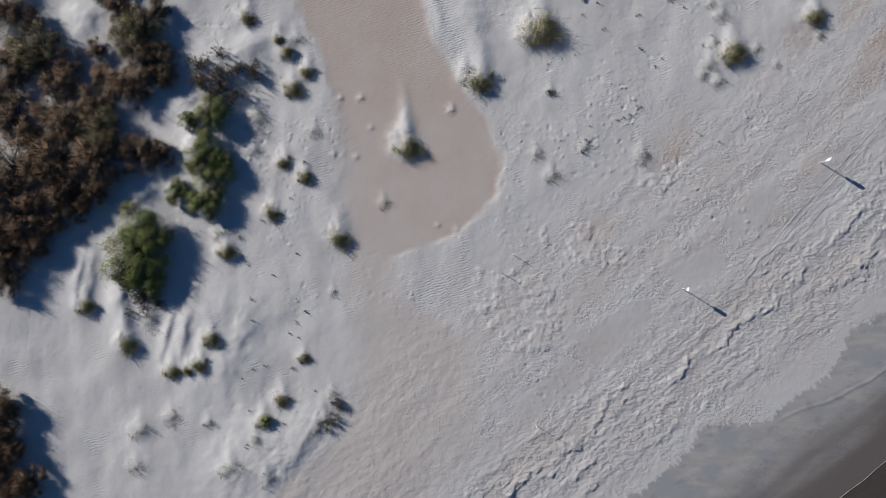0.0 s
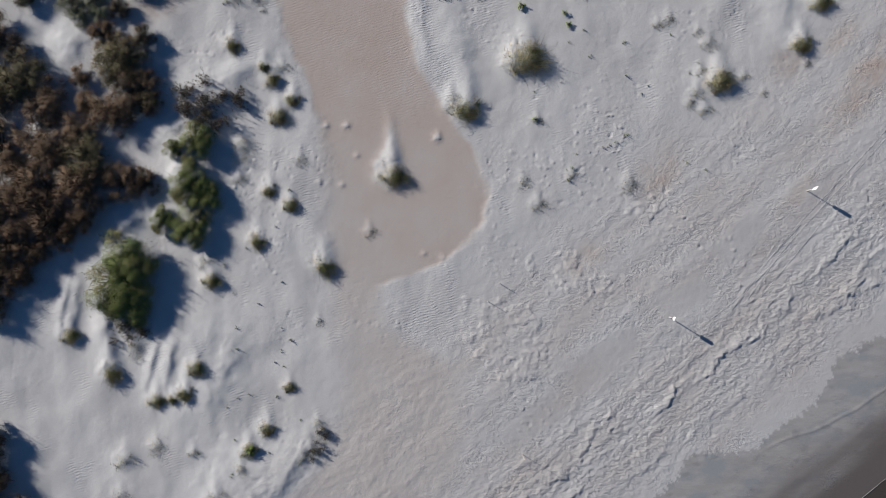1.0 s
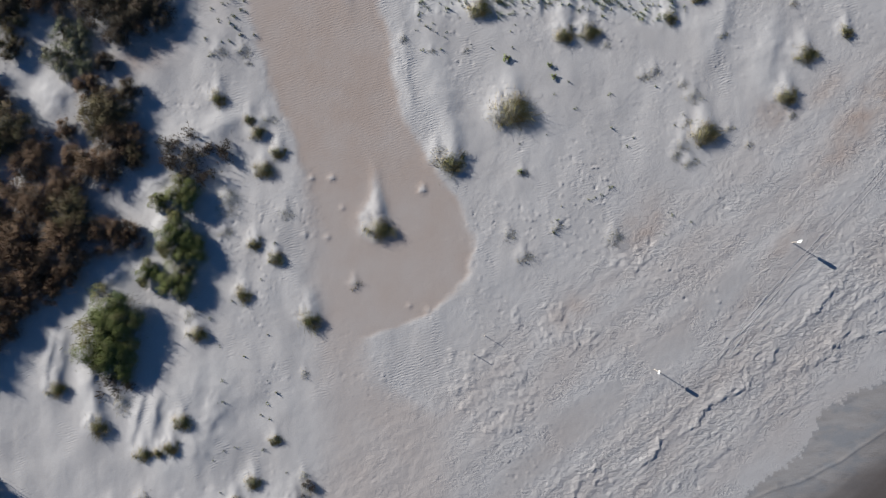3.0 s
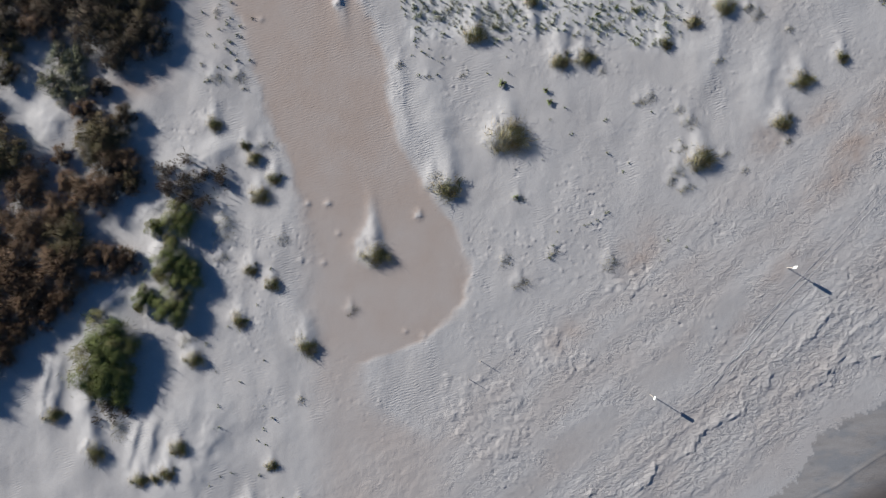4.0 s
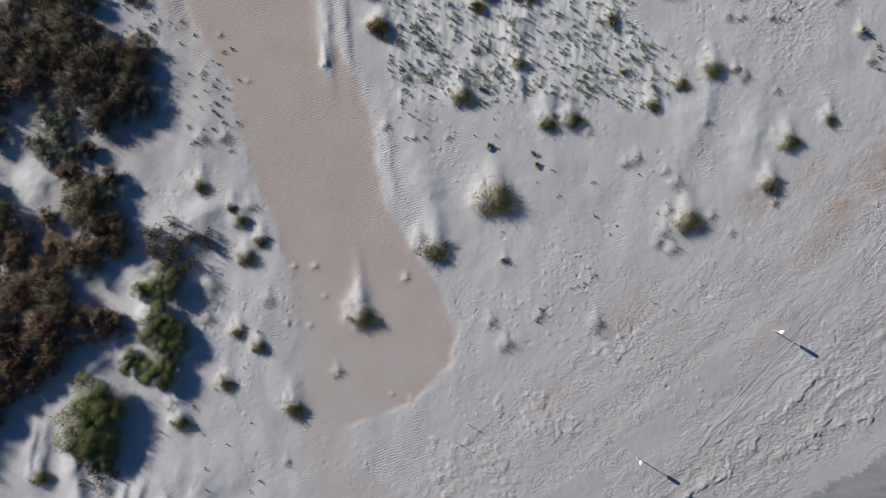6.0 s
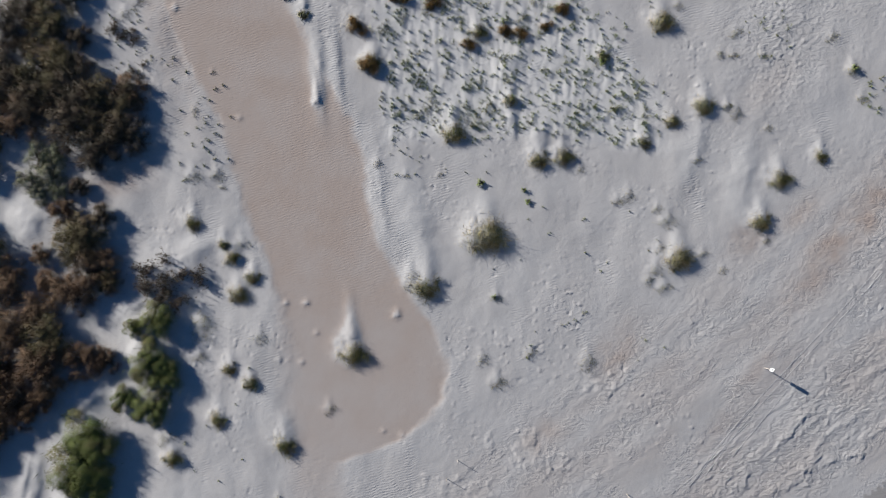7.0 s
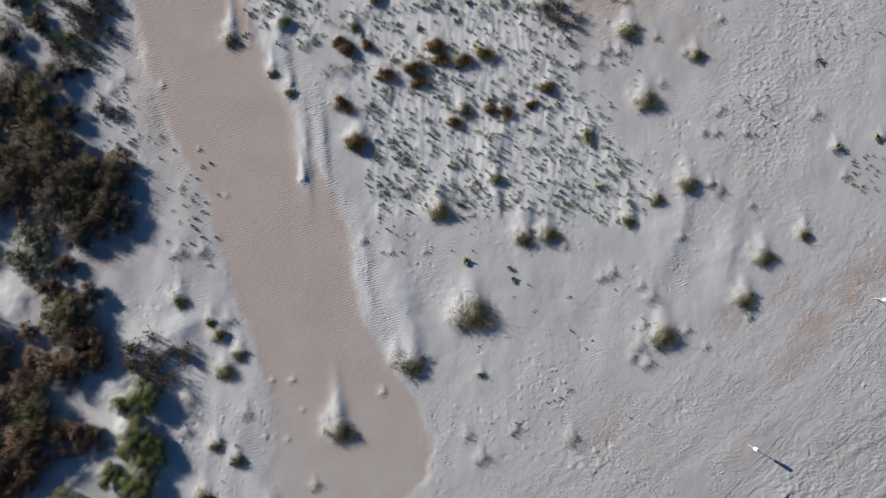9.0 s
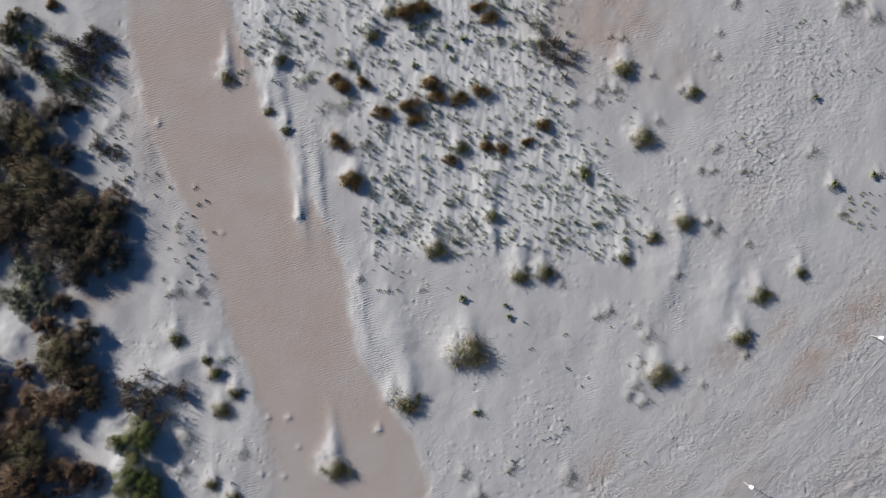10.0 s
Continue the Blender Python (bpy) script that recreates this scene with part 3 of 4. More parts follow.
def spread(low, high, step, far):
    """Even steps from low to high, then ever longer ones out to far."""
    inner = np.arange(low, high, step)
    out, gap, pos = [], step, 0.0
    while pos < far:
        gap *= 1.22
        pos += gap
        out.append(pos)
    out = np.array(out)
    return np.concatenate([low - out[::-1], inner, inner[-1] + out])


def mesh_from(name, verts, faces, material, shade=False, normals=None):
    """A mesh of equal-sided faces from arrays; normals: one for each corner point, for crowns that catch the light as a mass."""
    me = bpy.data.meshes.new(name)
    verts, faces = np.asarray(verts, dtype=np.float32), np.asarray(faces, dtype=np.int32)
    n, k = faces.shape
    if normals is not None:
        shade = True
        flat = np.cross(verts[faces[:, 2]] - verts[faces[:, 0]], verts[faces[:, 3]] - verts[faces[:, 1]])
        away = (flat * normals[faces].mean(axis=1)).sum(axis=1) < 0
        faces = np.where(away[:, None], faces[:, ::-1], faces)
    me.vertices.add(len(verts))
    me.vertices.foreach_set("co", verts.ravel())
    me.loops.add(n * k)
    me.loops.foreach_set("vertex_index", faces.ravel())
    me.polygons.add(n)
    me.polygons.foreach_set("loop_start", np.arange(0, n * k, k, dtype=np.int32))
    me.polygons.foreach_set("use_smooth", np.full(n, shade))
    me.update(calc_edges=True)
    if normals is not None:
        me.normals_split_custom_set_from_vertices(normals.tolist())
    me.materials.append(material)
    return me


def build_ground():
    gx, gy = spread(-41, 49, 0.12, 900), spread(-25, 53.5, 0.12, 900)
    x, y = np.meshgrid(gx, gy)
    shape = x.shape
    x, y = x.ravel(), y.ravel()
    z = ground_height(x, y)
    index = np.arange(len(x)).reshape(shape)
    faces = np.stack([index[:-1, :-1], index[:-1, 1:], index[1:, 1:], index[1:, :-1]], axis=-1).reshape(-1, 4)
    me = mesh_from("ground", np.stack([x, y, z], axis=1), faces, SAND, True)
    u, s = shore(x, y)
    inside = channel(x, y)
    damp = inside * (1 - 0.2 * smooth(15, 8, y)) * (0.92 + 0.3 * layers(x / 3.0, y / 3.0, 81))
    for cx, cy, a, b, turn, strength in PATCHES:
        c, d = math.cos(radians(turn)), math.sin(radians(turn))
        p, q = (x - cx) * c + (y - cy) * d, -(x - cx) * d + (y - cy) * c
        spot = np.exp(-(p / a) ** 2 - (q / b) ** 2) * (1 + 0.9 * layers(x / 1.6, y / 1.6, 85))
        damp = np.maximum(damp, np.clip(strength * spot, 0, 1))
    blown = smooth(0.015, 0.12, mound_height(x, y))
    damp = damp * (1 - 0.85 * blown)
    beach = smooth(2.0, 8.0, s)
    hollow = pool_mask(u, s)
    damp = np.clip(np.maximum(damp, beach * (0.12 + 0.36 * layers(u / 9.0, s / 3.0, 88))), 0, 1)
    edge = wet_edge(u)
    wet = smooth(-0.03, 0.12, s - edge)
    soaked = np.clip(smooth(29.5, 37.0, s + 2.0 * layers(u / 9.0, s / 1.8, 91)), 0, 1)
    lumpy = np.clip(beach * (0.58 + 0.8 * layers(u / 5.0, s / 2.0, 97) + 0.7 * layers(x / 1.7, y / 1.7, 99, 2)) - 0.35 * smooth(25, 27, s) + 0.25 * (1 - inside) * (1 - beach) * smooth(-0.1, 0.4, layers(x / 5.0, y / 5.0, 98)), 0.05, 1) * (1 - 0.85 * hollow)
    far = np.exp(-(((x - 34.5) / 4.5) ** 2 + ((y - 37.0) / 7.0) ** 2)) + 0.9 * np.exp(-(((x - 41) / 6.0) ** 2 + ((y - 45.0) / 6.0) ** 2))
    lumpy = np.clip(lumpy + 0.6 * far + 0.35 * np.exp(-(((x - 20) / 5.0) ** 2 + ((y - 12.0) / 6.0) ** 2)), 0, 1)
    rip = inside * smooth(10, 20, y + 3 * wave(x / 4, y / 4, 93)) * (0.24 + 0.4 * layers(x / 5.0, y / 5.0, 94, 2)) + smooth(0.05, 0.6, layers(x / 3.2, y / 4.5, 95)) * (1 - inside) * (1 - beach) * 0.7
    rip = rip + 0.8 * np.exp(-(((x + 19.0 + 0.28 * (y - 36)) / 1.7) ** 2 + ((y - 36.5) / 7.0) ** 2)) + 0.9 * np.exp(-(((x + 4.6 + 0.25 * (y - 34)) / 1.0) ** 2 + ((y - 36) / 9.0) ** 2))
    rip = rip + 1.0 * np.exp(-(((x - 0.6 + 0.28 * (y - 19)) / 1.3) ** 2 + ((y - 20) / 5.5) ** 2)) * (1 - inside)
    rip = rip + 0.8 * np.exp(-(((x - 0.5) / 3.2) ** 2 + ((y + 3.2) / 2.4) ** 2)) + 0.04
    patchy = smooth(-0.2, 0.45, layers(x / 4.5, y / 4.5, 131, 2))
    calm = smooth(-13, -17, x) * smooth(4, -2, y)
    trodden = np.exp(-(((x - 14) / 9.0) ** 4 + ((y - 11) / 9.5) ** 4))
    patchy = np.clip(patchy + 0.5 * trodden, 0, 1)
    grain = beach * (0.75 + 0.5 * layers(u / 4.0, s / 2.0, 133, 2)) + (1 - beach) * (0.12 + 0.55 * patchy) * (1 - 0.6 * calm) * (1 - 0.75 * inside)
    lumpy = lumpy * (1 - 0.6 * smooth(5.0, 1.0, x) * smooth(-4.0, -8.0, y))
    grain = np.clip(grain * (1 - 0.9 * hollow) * (1 - 0.7 * blown), 0.05, 1) * (1 - 0.6 * wet)
    lumpy = np.clip(lumpy * (1 - 0.8 * calm) + 0.35 * smooth(17, 19.5, s) * smooth(26.5, 24.5, s), 0, 1)
    for name, values in (("grain", grain), ("damp", damp), ("wet", np.maximum(wet, 0.14 * hollow * (s < 27))), ("soaked", soaked), ("ripple", np.clip(rip, 0, 1) * (1 - wet)), ("lumpy", lumpy), ("fresh", np.clip(np.maximum(0.8 * field_mask(x, y), 0.35 * blown), 0, 1))):
        me.attributes.new(name, "FLOAT", "POINT").data.foreach_set("value", values.astype(np.float32))
    return tagged(new("ground", me), "pale beach sand with a damp tan channel and wet grey foreshore", "sand", kind="structure")


ground = build_ground()


# ---- plants ----
def part(name, me, parent, label=""):
    ob = new(name, me)
    ob.parent = parent
    return tagged(ob, label)


def leaves(rng, points, length, width, facing):
    """Diamond leaves at the given points, facing roughly the given ways."""
    n = len(points)
    facing = facing + rng.normal(size=(n, 3)) * 0.42
    a = np.cross(facing, rng.normal(size=(n, 3)))
    a /= np.linalg.norm(a, axis=1)[:, None]
    b = np.cross(a, facing)
    b /= np.linalg.norm(b, axis=1)[:, None]
    a *= (length * rng.uniform(0.6, 1.3, n))[:, None] * 0.5
    b *= (width * rng.uniform(0.7, 1.3, n))[:, None] * 0.5
    verts = np.stack([points - a, points + b, points + a, points - b], axis=1).reshape(-1, 3)
    return verts, np.arange(4 * n).reshape(n, 4)


def blades(rng, base, tip, width, droop=0.25, steps=3):
    """Tapered, arching blades from base to tip."""
    n = len(base)
    side = np.cross(tip - base, rng.normal(size=(n, 3)))
    side /= np.linalg.norm(side, axis=1)[:, None] + 1e-9
    rings = []
    for k in range(steps + 1):
        f = k / steps
        mid = base + (tip - base) * f
        reach = np.linalg.norm((tip - base)[:, :2], axis=1)
        mid[:, 2] += droop * reach * 4 * f * (1 - f)
        w = width * (1 - 0.85 * f)
        rings += [mid - side * w * 0.5, mid + side * w * 0.5]
    verts = np.stack(rings, axis=1)
    k = 2 * (steps + 1)
    start = (np.arange(n) * k)[:, None]
    faces = np.concatenate([start + np.array([2 * j, 2 * j + 1, 2 * j + 3, 2 * j + 2]) for j in range(steps)], axis=0)
    return verts.reshape(-1, 3), faces


def joined_faces(*parts_):
    verts, faces, at = [], [], 0
    for v, f in parts_:
        verts.append(v)
        faces.append(f + at)
        at += len(v)
    return np.concatenate(verts), np.concatenate(faces)


def mass_normals(rng, verts, centre, big, r):
    """Normals that point out of the nearest clump."""
    apart = ((verts[:, None, :] - centre[None]) ** 2).sum(axis=2) / big[None] ** 2
    near = apart.argmin(axis=1)
    way = 0.6 * (verts - centre[near]) / big[near][:, None] + verts * (0.3 / r, 0.3 / r, 0) + (0, 0, 0.5)
    way = way + rng.normal(size=way.shape) * 0.18
    return way / (np.linalg.norm(way, axis=1)[:, None] + 1e-6)


def scrub(name, seed, r, high, count, leaf, size, label, category, group, clumps=16, shoots=40, grassy=0.0, full=(0.16, 0.36)):
    """A low shrub: forking stems under a crown of clumps with leaves, long blades and upright shoots."""
    rng = np.random.default_rng(seed)
    thing = tagged(new(name), label, category, group)
    a = rng.uniform(0, 2 * np.pi, clumps)
    d = r * np.sqrt(rng.uniform(0.0, 0.78, clumps))
    centre = np.stack([d * np.cos(a), d * np.sin(a), high * (0.72 - 0.42 * (d / r) ** 2) * rng.uniform(0.66, 1.12, clumps)], axis=1)
    big = r * rng.uniform(*full, clumps)
    share = big ** 2 / (big ** 2).sum()
    n = int(count * (1 - grassy))
    which = rng.choice(clumps, n, p=share)
    way = rng.normal(size=(n, 3))
    way /= np.linalg.norm(way, axis=1)[:, None]
    way[:, 2] = np.abs(way[:, 2]) * rng.choice([1, -0.6], n, p=[0.8, 0.2])
    reach = big[which] * rng.uniform(0.3, 1.0, n) ** 0.5 * (1 + 0.5 * rng.random(n) ** 5)
    points = centre[which] + way * reach[:, None] * (1, 1, 0.75)
    points[:, 2] = np.maximum(points[:, 2], 0.03)
    pieces = [leaves(rng, points, size, size * 0.4, way)]
    n = int(count * grassy * 0.5)
    if n:
        which = rng.choice(clumps, n, p=share)
        sweep = rng.normal(size=(clumps, 3)) * 0.35
        way = rng.normal(size=(n, 3)) * (1, 1, 0.5) + sweep[which]
        way[:, 2] = np.abs(way[:, 2]) + 0.25
        way /= np.linalg.norm(way, axis=1)[:, None]
        base = centre[which] + way * (big[which] * rng.uniform(0.1, 0.5, n))[:, None]
        base[:, 2] = np.maximum(base[:, 2] * 0.9, 0.02)
        tip = base + way * (big[which] * rng.uniform(0.25, 0.7, n))[:, None] + rng.normal(size=(n, 3)) * 0.07
        pieces.append(blades(rng, base, tip, 0.030, 0.1, 2))
    n = clumps * shoots
    which = rng.choice(clumps, n, p=share)
    base = centre[which] + rng.normal(size=(n, 3)) * (big[which] * 0.6)[:, None] * (1, 1, 0.2)
    base[:, 2] = np.maximum(base[:, 2], 0.02)
    tip = base + np.stack([rng.normal(0, 0.12, n), rng.normal(0, 0.12, n), rng.uniform(0.15, 0.75, n) ** 1.2], axis=1) * high
    pieces.append(blades(rng, base, tip, 0.024, 0.05, 2))
    verts, faces = joined_faces(*pieces)
    part("foliage", mesh_from("foliage", verts, faces, leaf, normals=mass_normals(rng, verts, centre, big, r)), thing)
    n = clumps * 6
    which = rng.integers(0, clumps, n)
    base = rng.normal(size=(n, 3)) * (0.12 * r, 0.12 * r, 0)
    tip = centre[which] + rng.normal(size=(n, 3)) * (big[which] * 0.5)[:, None]
    tip[:, 2] = np.maximum(tip[:, 2], 0.1)
    part("stem", mesh_from("stem", *blades(rng, base, tip, 0.045, 0.1), GREY_TWIG), thing, "grey woody stem")
    return thing


def twigs(name, seed, r, high, count, leaf, label, category, group, leafy=19):
    """An open stand of thin upright stems with a few leaves near their tips."""
    rng = np.random.default_rng(seed)
    thing = tagged(new(name), label, category, group)
    hub = rng.normal(size=(7, 3)) * (0.5 * r, 0.5 * r, 0)
    base = hub[rng.integers(0, 7, count)] + rng.normal(size=(count, 3)) * (0.2 * r, 0.2 * r, 0)
    base[:, 2] = -0.05
    tip = base + np.stack([rng.normal(0, 0.14, count), rng.normal(0, 0.14, count), high * rng.uniform(0.35, 1.0, count)], axis=1)
    tagged(part("stem", mesh_from("stem", *blades(rng, base, tip, 0.03, 0.03, 2), GREY_TWIG), thing, "thin bare grey woody stems"), kind="stuff")
    n = count * leafy
    which = rng.integers(0, count, n)
    f = rng.uniform(0.45, 1.0, n)[:, None]
    points = base[which] + (tip - base)[which] * f + rng.normal(size=(n, 3)) * 0.045
    way = rng.normal(size=(n, 3)) + (0, 0, 0.6)
    part("foliage", mesh_from("foliage", *leaves(rng, points, 0.09, 0.028, way), leaf), thing)
    return thing


def tuft(name, seed, count, green, dry, dry_share, high, label, category, group, reach=1.0, core=0.4, width=0.032, bunches=7, lit_skew=0.0):
    """A ragged grass tuft of one metre radius, in several bunches: green blades and dry ones. The last number leans the
    blades south-east and sets the pale, half buried dry ones north-west, which colours in a sunlit side."""
    rng = np.random.default_rng(seed)
    thing = tagged(new(name), label, category, group)
    a = rng.uniform(0, 2 * np.pi, bunches)
    d = core * 1.25 * np.sqrt(rng.random(bunches)) * (1 - 0.35 * (rng.random(bunches) > 0.5))
    hub = np.stack([1.15 * d * np.cos(a), 0.9 * d * np.sin(a), np.zeros(bunches)], axis=1)
    size = rng.uniform(0.3, 1.0, bunches) ** 1.3
    lean = rng.normal(size=(bunches, 3)) * (0.14, 0.14, 0)
    for title, n, leaf, text in (("foliage", int(count * (1 - dry_share)), green, ""), ("dry_foliage", int(count * dry_share), dry, "straw-coloured dry grass")):
        which = rng.choice(bunches, n, p=size / size.sum())
        scatter = core * (0.62 if text else 0.40) * size[which]
        base = hub[which] + rng.normal(size=(n, 3)) * scatter[:, None] * (1, 1, 0)
        # pale dry bases north-west, green south-east: lit and shaded side put into colour
        base[:, :2] += np.array((-0.20, 0.16)) * lit_skew * (1 if text else -0.6)
        base[:, 2] = -0.06
        b = rng.uniform(0, 2 * np.pi, n)
        out = reach * (0.05 + 0.5 * rng.random(n) ** 1.6) * (0.4 + 0.6 * size[which])
        tall = high * (0.6 if text and lit_skew else 1.0) * size[which] ** 0.5 * rng.uniform(0.3, 1.0, n) * (1.05 - 0.5 * out)
        tip = base + np.stack([out * np.cos(b), out * np.sin(b), tall], axis=1) + lean[which] + np.array((0.12, -0.16, 0)) * lit_skew
        verts, faces = blades(rng, base, tip, width, 0.2, 2)
        way = verts * (1.1, 1.1, 0) + (0, 0, 0.55) + rng.normal(size=verts.shape) * 0.35
        part(title, mesh_from(title, verts, faces, leaf, normals=way / np.linalg.norm(way, axis=1)[:, None]), thing, text)
    return thing


def plant_out(kinds, rows_, r0, seed, sink=0.03, flat=0.0, turn=180, tall=1.0):
    """Sets the given things, and copies of them, at the rows of the plan."""
    rng = random.Random(seed)
    heights = ground_height(np.array([row[0] for row in rows_], dtype=float), np.array([row[1] for row in rows_], dtype=float))
    for n, (x, y, r) in enumerate(rows_):
        thing = kinds[n % len(kinds)]
        k = r / r0
        m = pose(x, y, float(heights[n]) - sink, 0, 0, rng.uniform(-turn, turn)) @ Matrix.Diagonal((k, k, tall * k ** (1 - flat), 1))
        if thing.name in PLANTED:
            copy_thing(thing, m @ Matrix.Diagonal([1 / v for v in thing.scale] + [1]))
        else:
            thing.matrix_basis = m
            PLANTED.add(thing.name)


PLANTED = set()
brown = [scrub("scrub_bush", 101 + n, 2.2, 1.15, 8000, BROWN_LEAF, 0.11, "dense russet-brown dune scrub bush on pale sand", "bush", "dune scrub thicket", 34, 22, 0.78, (0.19, 0.38)) for n in range(3)]
olive = [scrub("scrub_bush", 111 + n, 2.2, 1.3, 8000, OLIVE_LEAF, 0.11, "dense dark olive dune scrub bush in a thicket", "bush", "dune scrub thicket", 34, 22, 0.78, (0.19, 0.38)) for n in range(2)]
dark = [scrub("scrub_bush", 116 + n, 2.2, 1.3, 8000, DARK_LEAF, 0.11, "dense dark grey-green dune scrub bush in a thicket", "bush", "dune scrub thicket", 34, 22, 0.72, (0.19, 0.38)) for n in range(2)]
plant_out([brown[0], olive[0], brown[1], brown[2]], THICKET_SOUTH, 1.84, 1, flat=0.5)
plant_out([brown[1], brown[2], brown[0]], THICKET_WEST, 1.84, 2, flat=0.5, tall=1.3)
plant_out([dark[0], olive[1], dark[1], brown[1]], THICKET_NORTH, 1.95, 3, flat=0.5)
plant_out([dark[1], olive[0], dark[0]], THICKET_FAR, 1.95, 4, flat=0.5)

green = [scrub("dune_shrub", 121 + n, 1.6, 0.92, 12500, GREEN_LEAF, 0.078, "rounded olive-green leafy dune shrub on white sand", "shrub", "green dune shrubs", 26, 34) for n in range(3)]
plant_out(green, GREEN_SHRUBS, 1.26, 5, flat=0.4)
pale = [scrub("silvery_shrub", 127 + n, 1.3, 0.7, 3000, PALE_LEAF, 0.09, "pale silvery-green leafy shrub at the thicket edge", "shrub", "silvery shrubs", 18, 14) for n in range(2)]
plant_out(pale, PALE_SHRUBS, 1.2, 9, flat=0.3, tall=1.35)
leafy = [scrub("leafy_plant", 137 + n, 0.5, 0.3, 420, FRESH_LEAF, 0.075, "low bright green leafy plant on white sand", "plant", "leafy green plants", 8, 3) for n in range(2)]
plant_out(leafy, LEAFY_PLANTS, 0.5, 38, 0.0, 0.3)
wispy = [twigs("wispy_shrub", 131 + n, 1.15, 0.75, 190, DARK_LEAF, "thin dark twiggy shrub with bare stems in sand", "shrub", "wispy dune shrubs") for n in range(3)]
plant_out(wispy, WISPY_SHRUBS, 1.0, 7, flat=0.3)
plant_out(wispy, WISPY_NORTH, 1.05, 8, flat=0.3)
feathery = [twigs("feathery_shrub", 135 + n, 1.15, 0.8, 120, GREEN_LEAF, "open feathery green dune shrub with upright stems in sand", "shrub", "feathery green shrubs", 17) for n in range(2)]
plant_out(feathery, GREEN_NORTH, 1.0, 6, flat=0.3)

oats = [tuft("sea_oat_tuft", 141 + n, 1700, OAT_GREEN, OAT_DRY, 0.5, 0.6, "yellow-green sea oat grass tuft on a sand mound", "grass tuft", "sea oat tufts", 0.95, 0.64, 0.015, 14, 0.5) for n in range(4)]
for n, rows_ in enumerate((OAT_TUFTS_SOUTH, OAT_TUFTS_MIDDLE, OAT_TUFTS_NORTH)):
    plant_out(oats, rows_, 0.95, 10 + n, 0.0, 0.3, 24)
rusty = [tuft("russet_grass_tuft", 151 + n, 2400, RUST_BLADE, OAT_DRY, 0.25, 0.75, "dense russet-brown grass tuft on white sand", "grass tuft", "russet grass tufts", 1.15, 0.56, 0.014, 12, 0.4) for n in range(3)]
plant_out(rusty, BROWN_TUFTS, 0.95, 20, 0.0, 0.3, 40)
thin = [tuft("sparse_grass_tuft", 161 + n, 260, OAT_GREEN, OAT_DRY, 0.4, 0.55, "sparse thin grass tuft half buried in sand", "grass tuft", "sparse grass tufts", 0.8, 0.8, 0.017, 8, 0.8) for n in range(4)]
for n, rows_ in enumerate((SPARSE_TUFTS_SOUTH, SPARSE_TUFTS_MIDDLE, SPARSE_TUFTS_NORTH)):
    plant_out(thin, rows_, 0.9, 30 + n, 0.0, 0.5, 30)
MEADOW = random.Random(90)
MEADOW_TUFTS = [(MEADOW.uniform(-4.5, 16.0), MEADOW.uniform(36.5, 50.5), MEADOW.uniform(0.32, 0.7)) for _ in range(46)]
MEADOW_TUFTS += [(MEADOW.uniform(-10.5, -4.5), MEADOW.uniform(43.5, 50.5), MEADOW.uniform(0.3, 0.6)) for _ in range(16)]
MEADOW_TUFTS += [(MEADOW.uniform(1.0, 19.0), MEADOW.uniform(29.0, 36.0), MEADOW.uniform(0.28, 0.5)) for _ in range(12)]
wild = [tuft("wispy_grass_tuft", 191 + n, 130, SPRIG_LEAF, OAT_DRY, 0.2, 0.7, "wispy green grass tuft with thin upright blades", "grass tuft", "wispy grass tufts", 0.6, 0.8, 0.034, 6) for n in range(4)]
plant_out(wild, MEADOW_TUFTS, 0.8, 37, 0.0, 0.4)


# ---- the field of small dune plants ----
# corners, number
FIELDS = [(42.0, 30.2, 46.6, 33.4, 26), (31.5, 35.0, 36.0, 40.0, 18), (-25.0, 33.5, -21.0, 39.5, 30), (-0.5, 23.5, 9.0, 28.0, 22), (35.0, 43.0, 46.0, 50.0, 24),
          (-19.5, 24.0, -14.0, 33.0, 20), (17.0, 36.0, 24.0, 43.0, 20), (20.0, 28.0, 24.5, 33.0, 14), (8.0, 8.0, 25.0, 22.0, 26), (-18.0, -20.0, -11.0, 8.0, 26)]


def field_rows():
    rng, out = random.Random(77), []
    spots = np.random.default_rng(78).uniform((-12, 27), (24, 51), (6200, 2))
    here = field_mask(spots[:, 0], spots[:, 1]) * (0.55 + 0.9 * layers(spots[:, 0] / 1.7, spots[:, 1] / 2.4, 113, 2)) * (0.8 + 0.2 * (spots[:, 1] < 36.3))
    for (x, y), chance in zip(spots.tolist(), here.tolist()):
        if rng.random() < chance * 0.8:
            out.append((x, y, min(1.5, rng.lognormvariate(-0.42, 0.36))))
    for x0, y0, x1, y1, count in FIELDS:
        out += [(rng.uniform(x0, x1), rng.uniform(y0, y1), rng.uniform(0.4, 0.9)) for _ in range(count)]
    # rows along the channel's west bank and the south-west edge of the field
    for x0, y0, x1, y1, count in ((-20.0, 35.2, -17.0, 30.0, 8), (-16.8, 30.0, -14.6, 24.2, 10), (-0.8, 31.1, 1.7, 30.4, 16), (1.7, 30.4, 6.0, 28.4, 26), (7.2, 29.4, 8.8, 27.9, 12), (1.2, 33.6, 4.6, 32.0, 16), (8.0, 31.5, 9.8, 30.2, 16)):
        for _ in range(count):
            f = rng.random()
            out.append((x0 + (x1 - x0) * f + rng.gauss(0, 0.22 if x0 > -5 else 0.7), y0 + (y1 - y0) * f + rng.gauss(0, 0.3), rng.uniform(0.45, 0.9)))
    return out


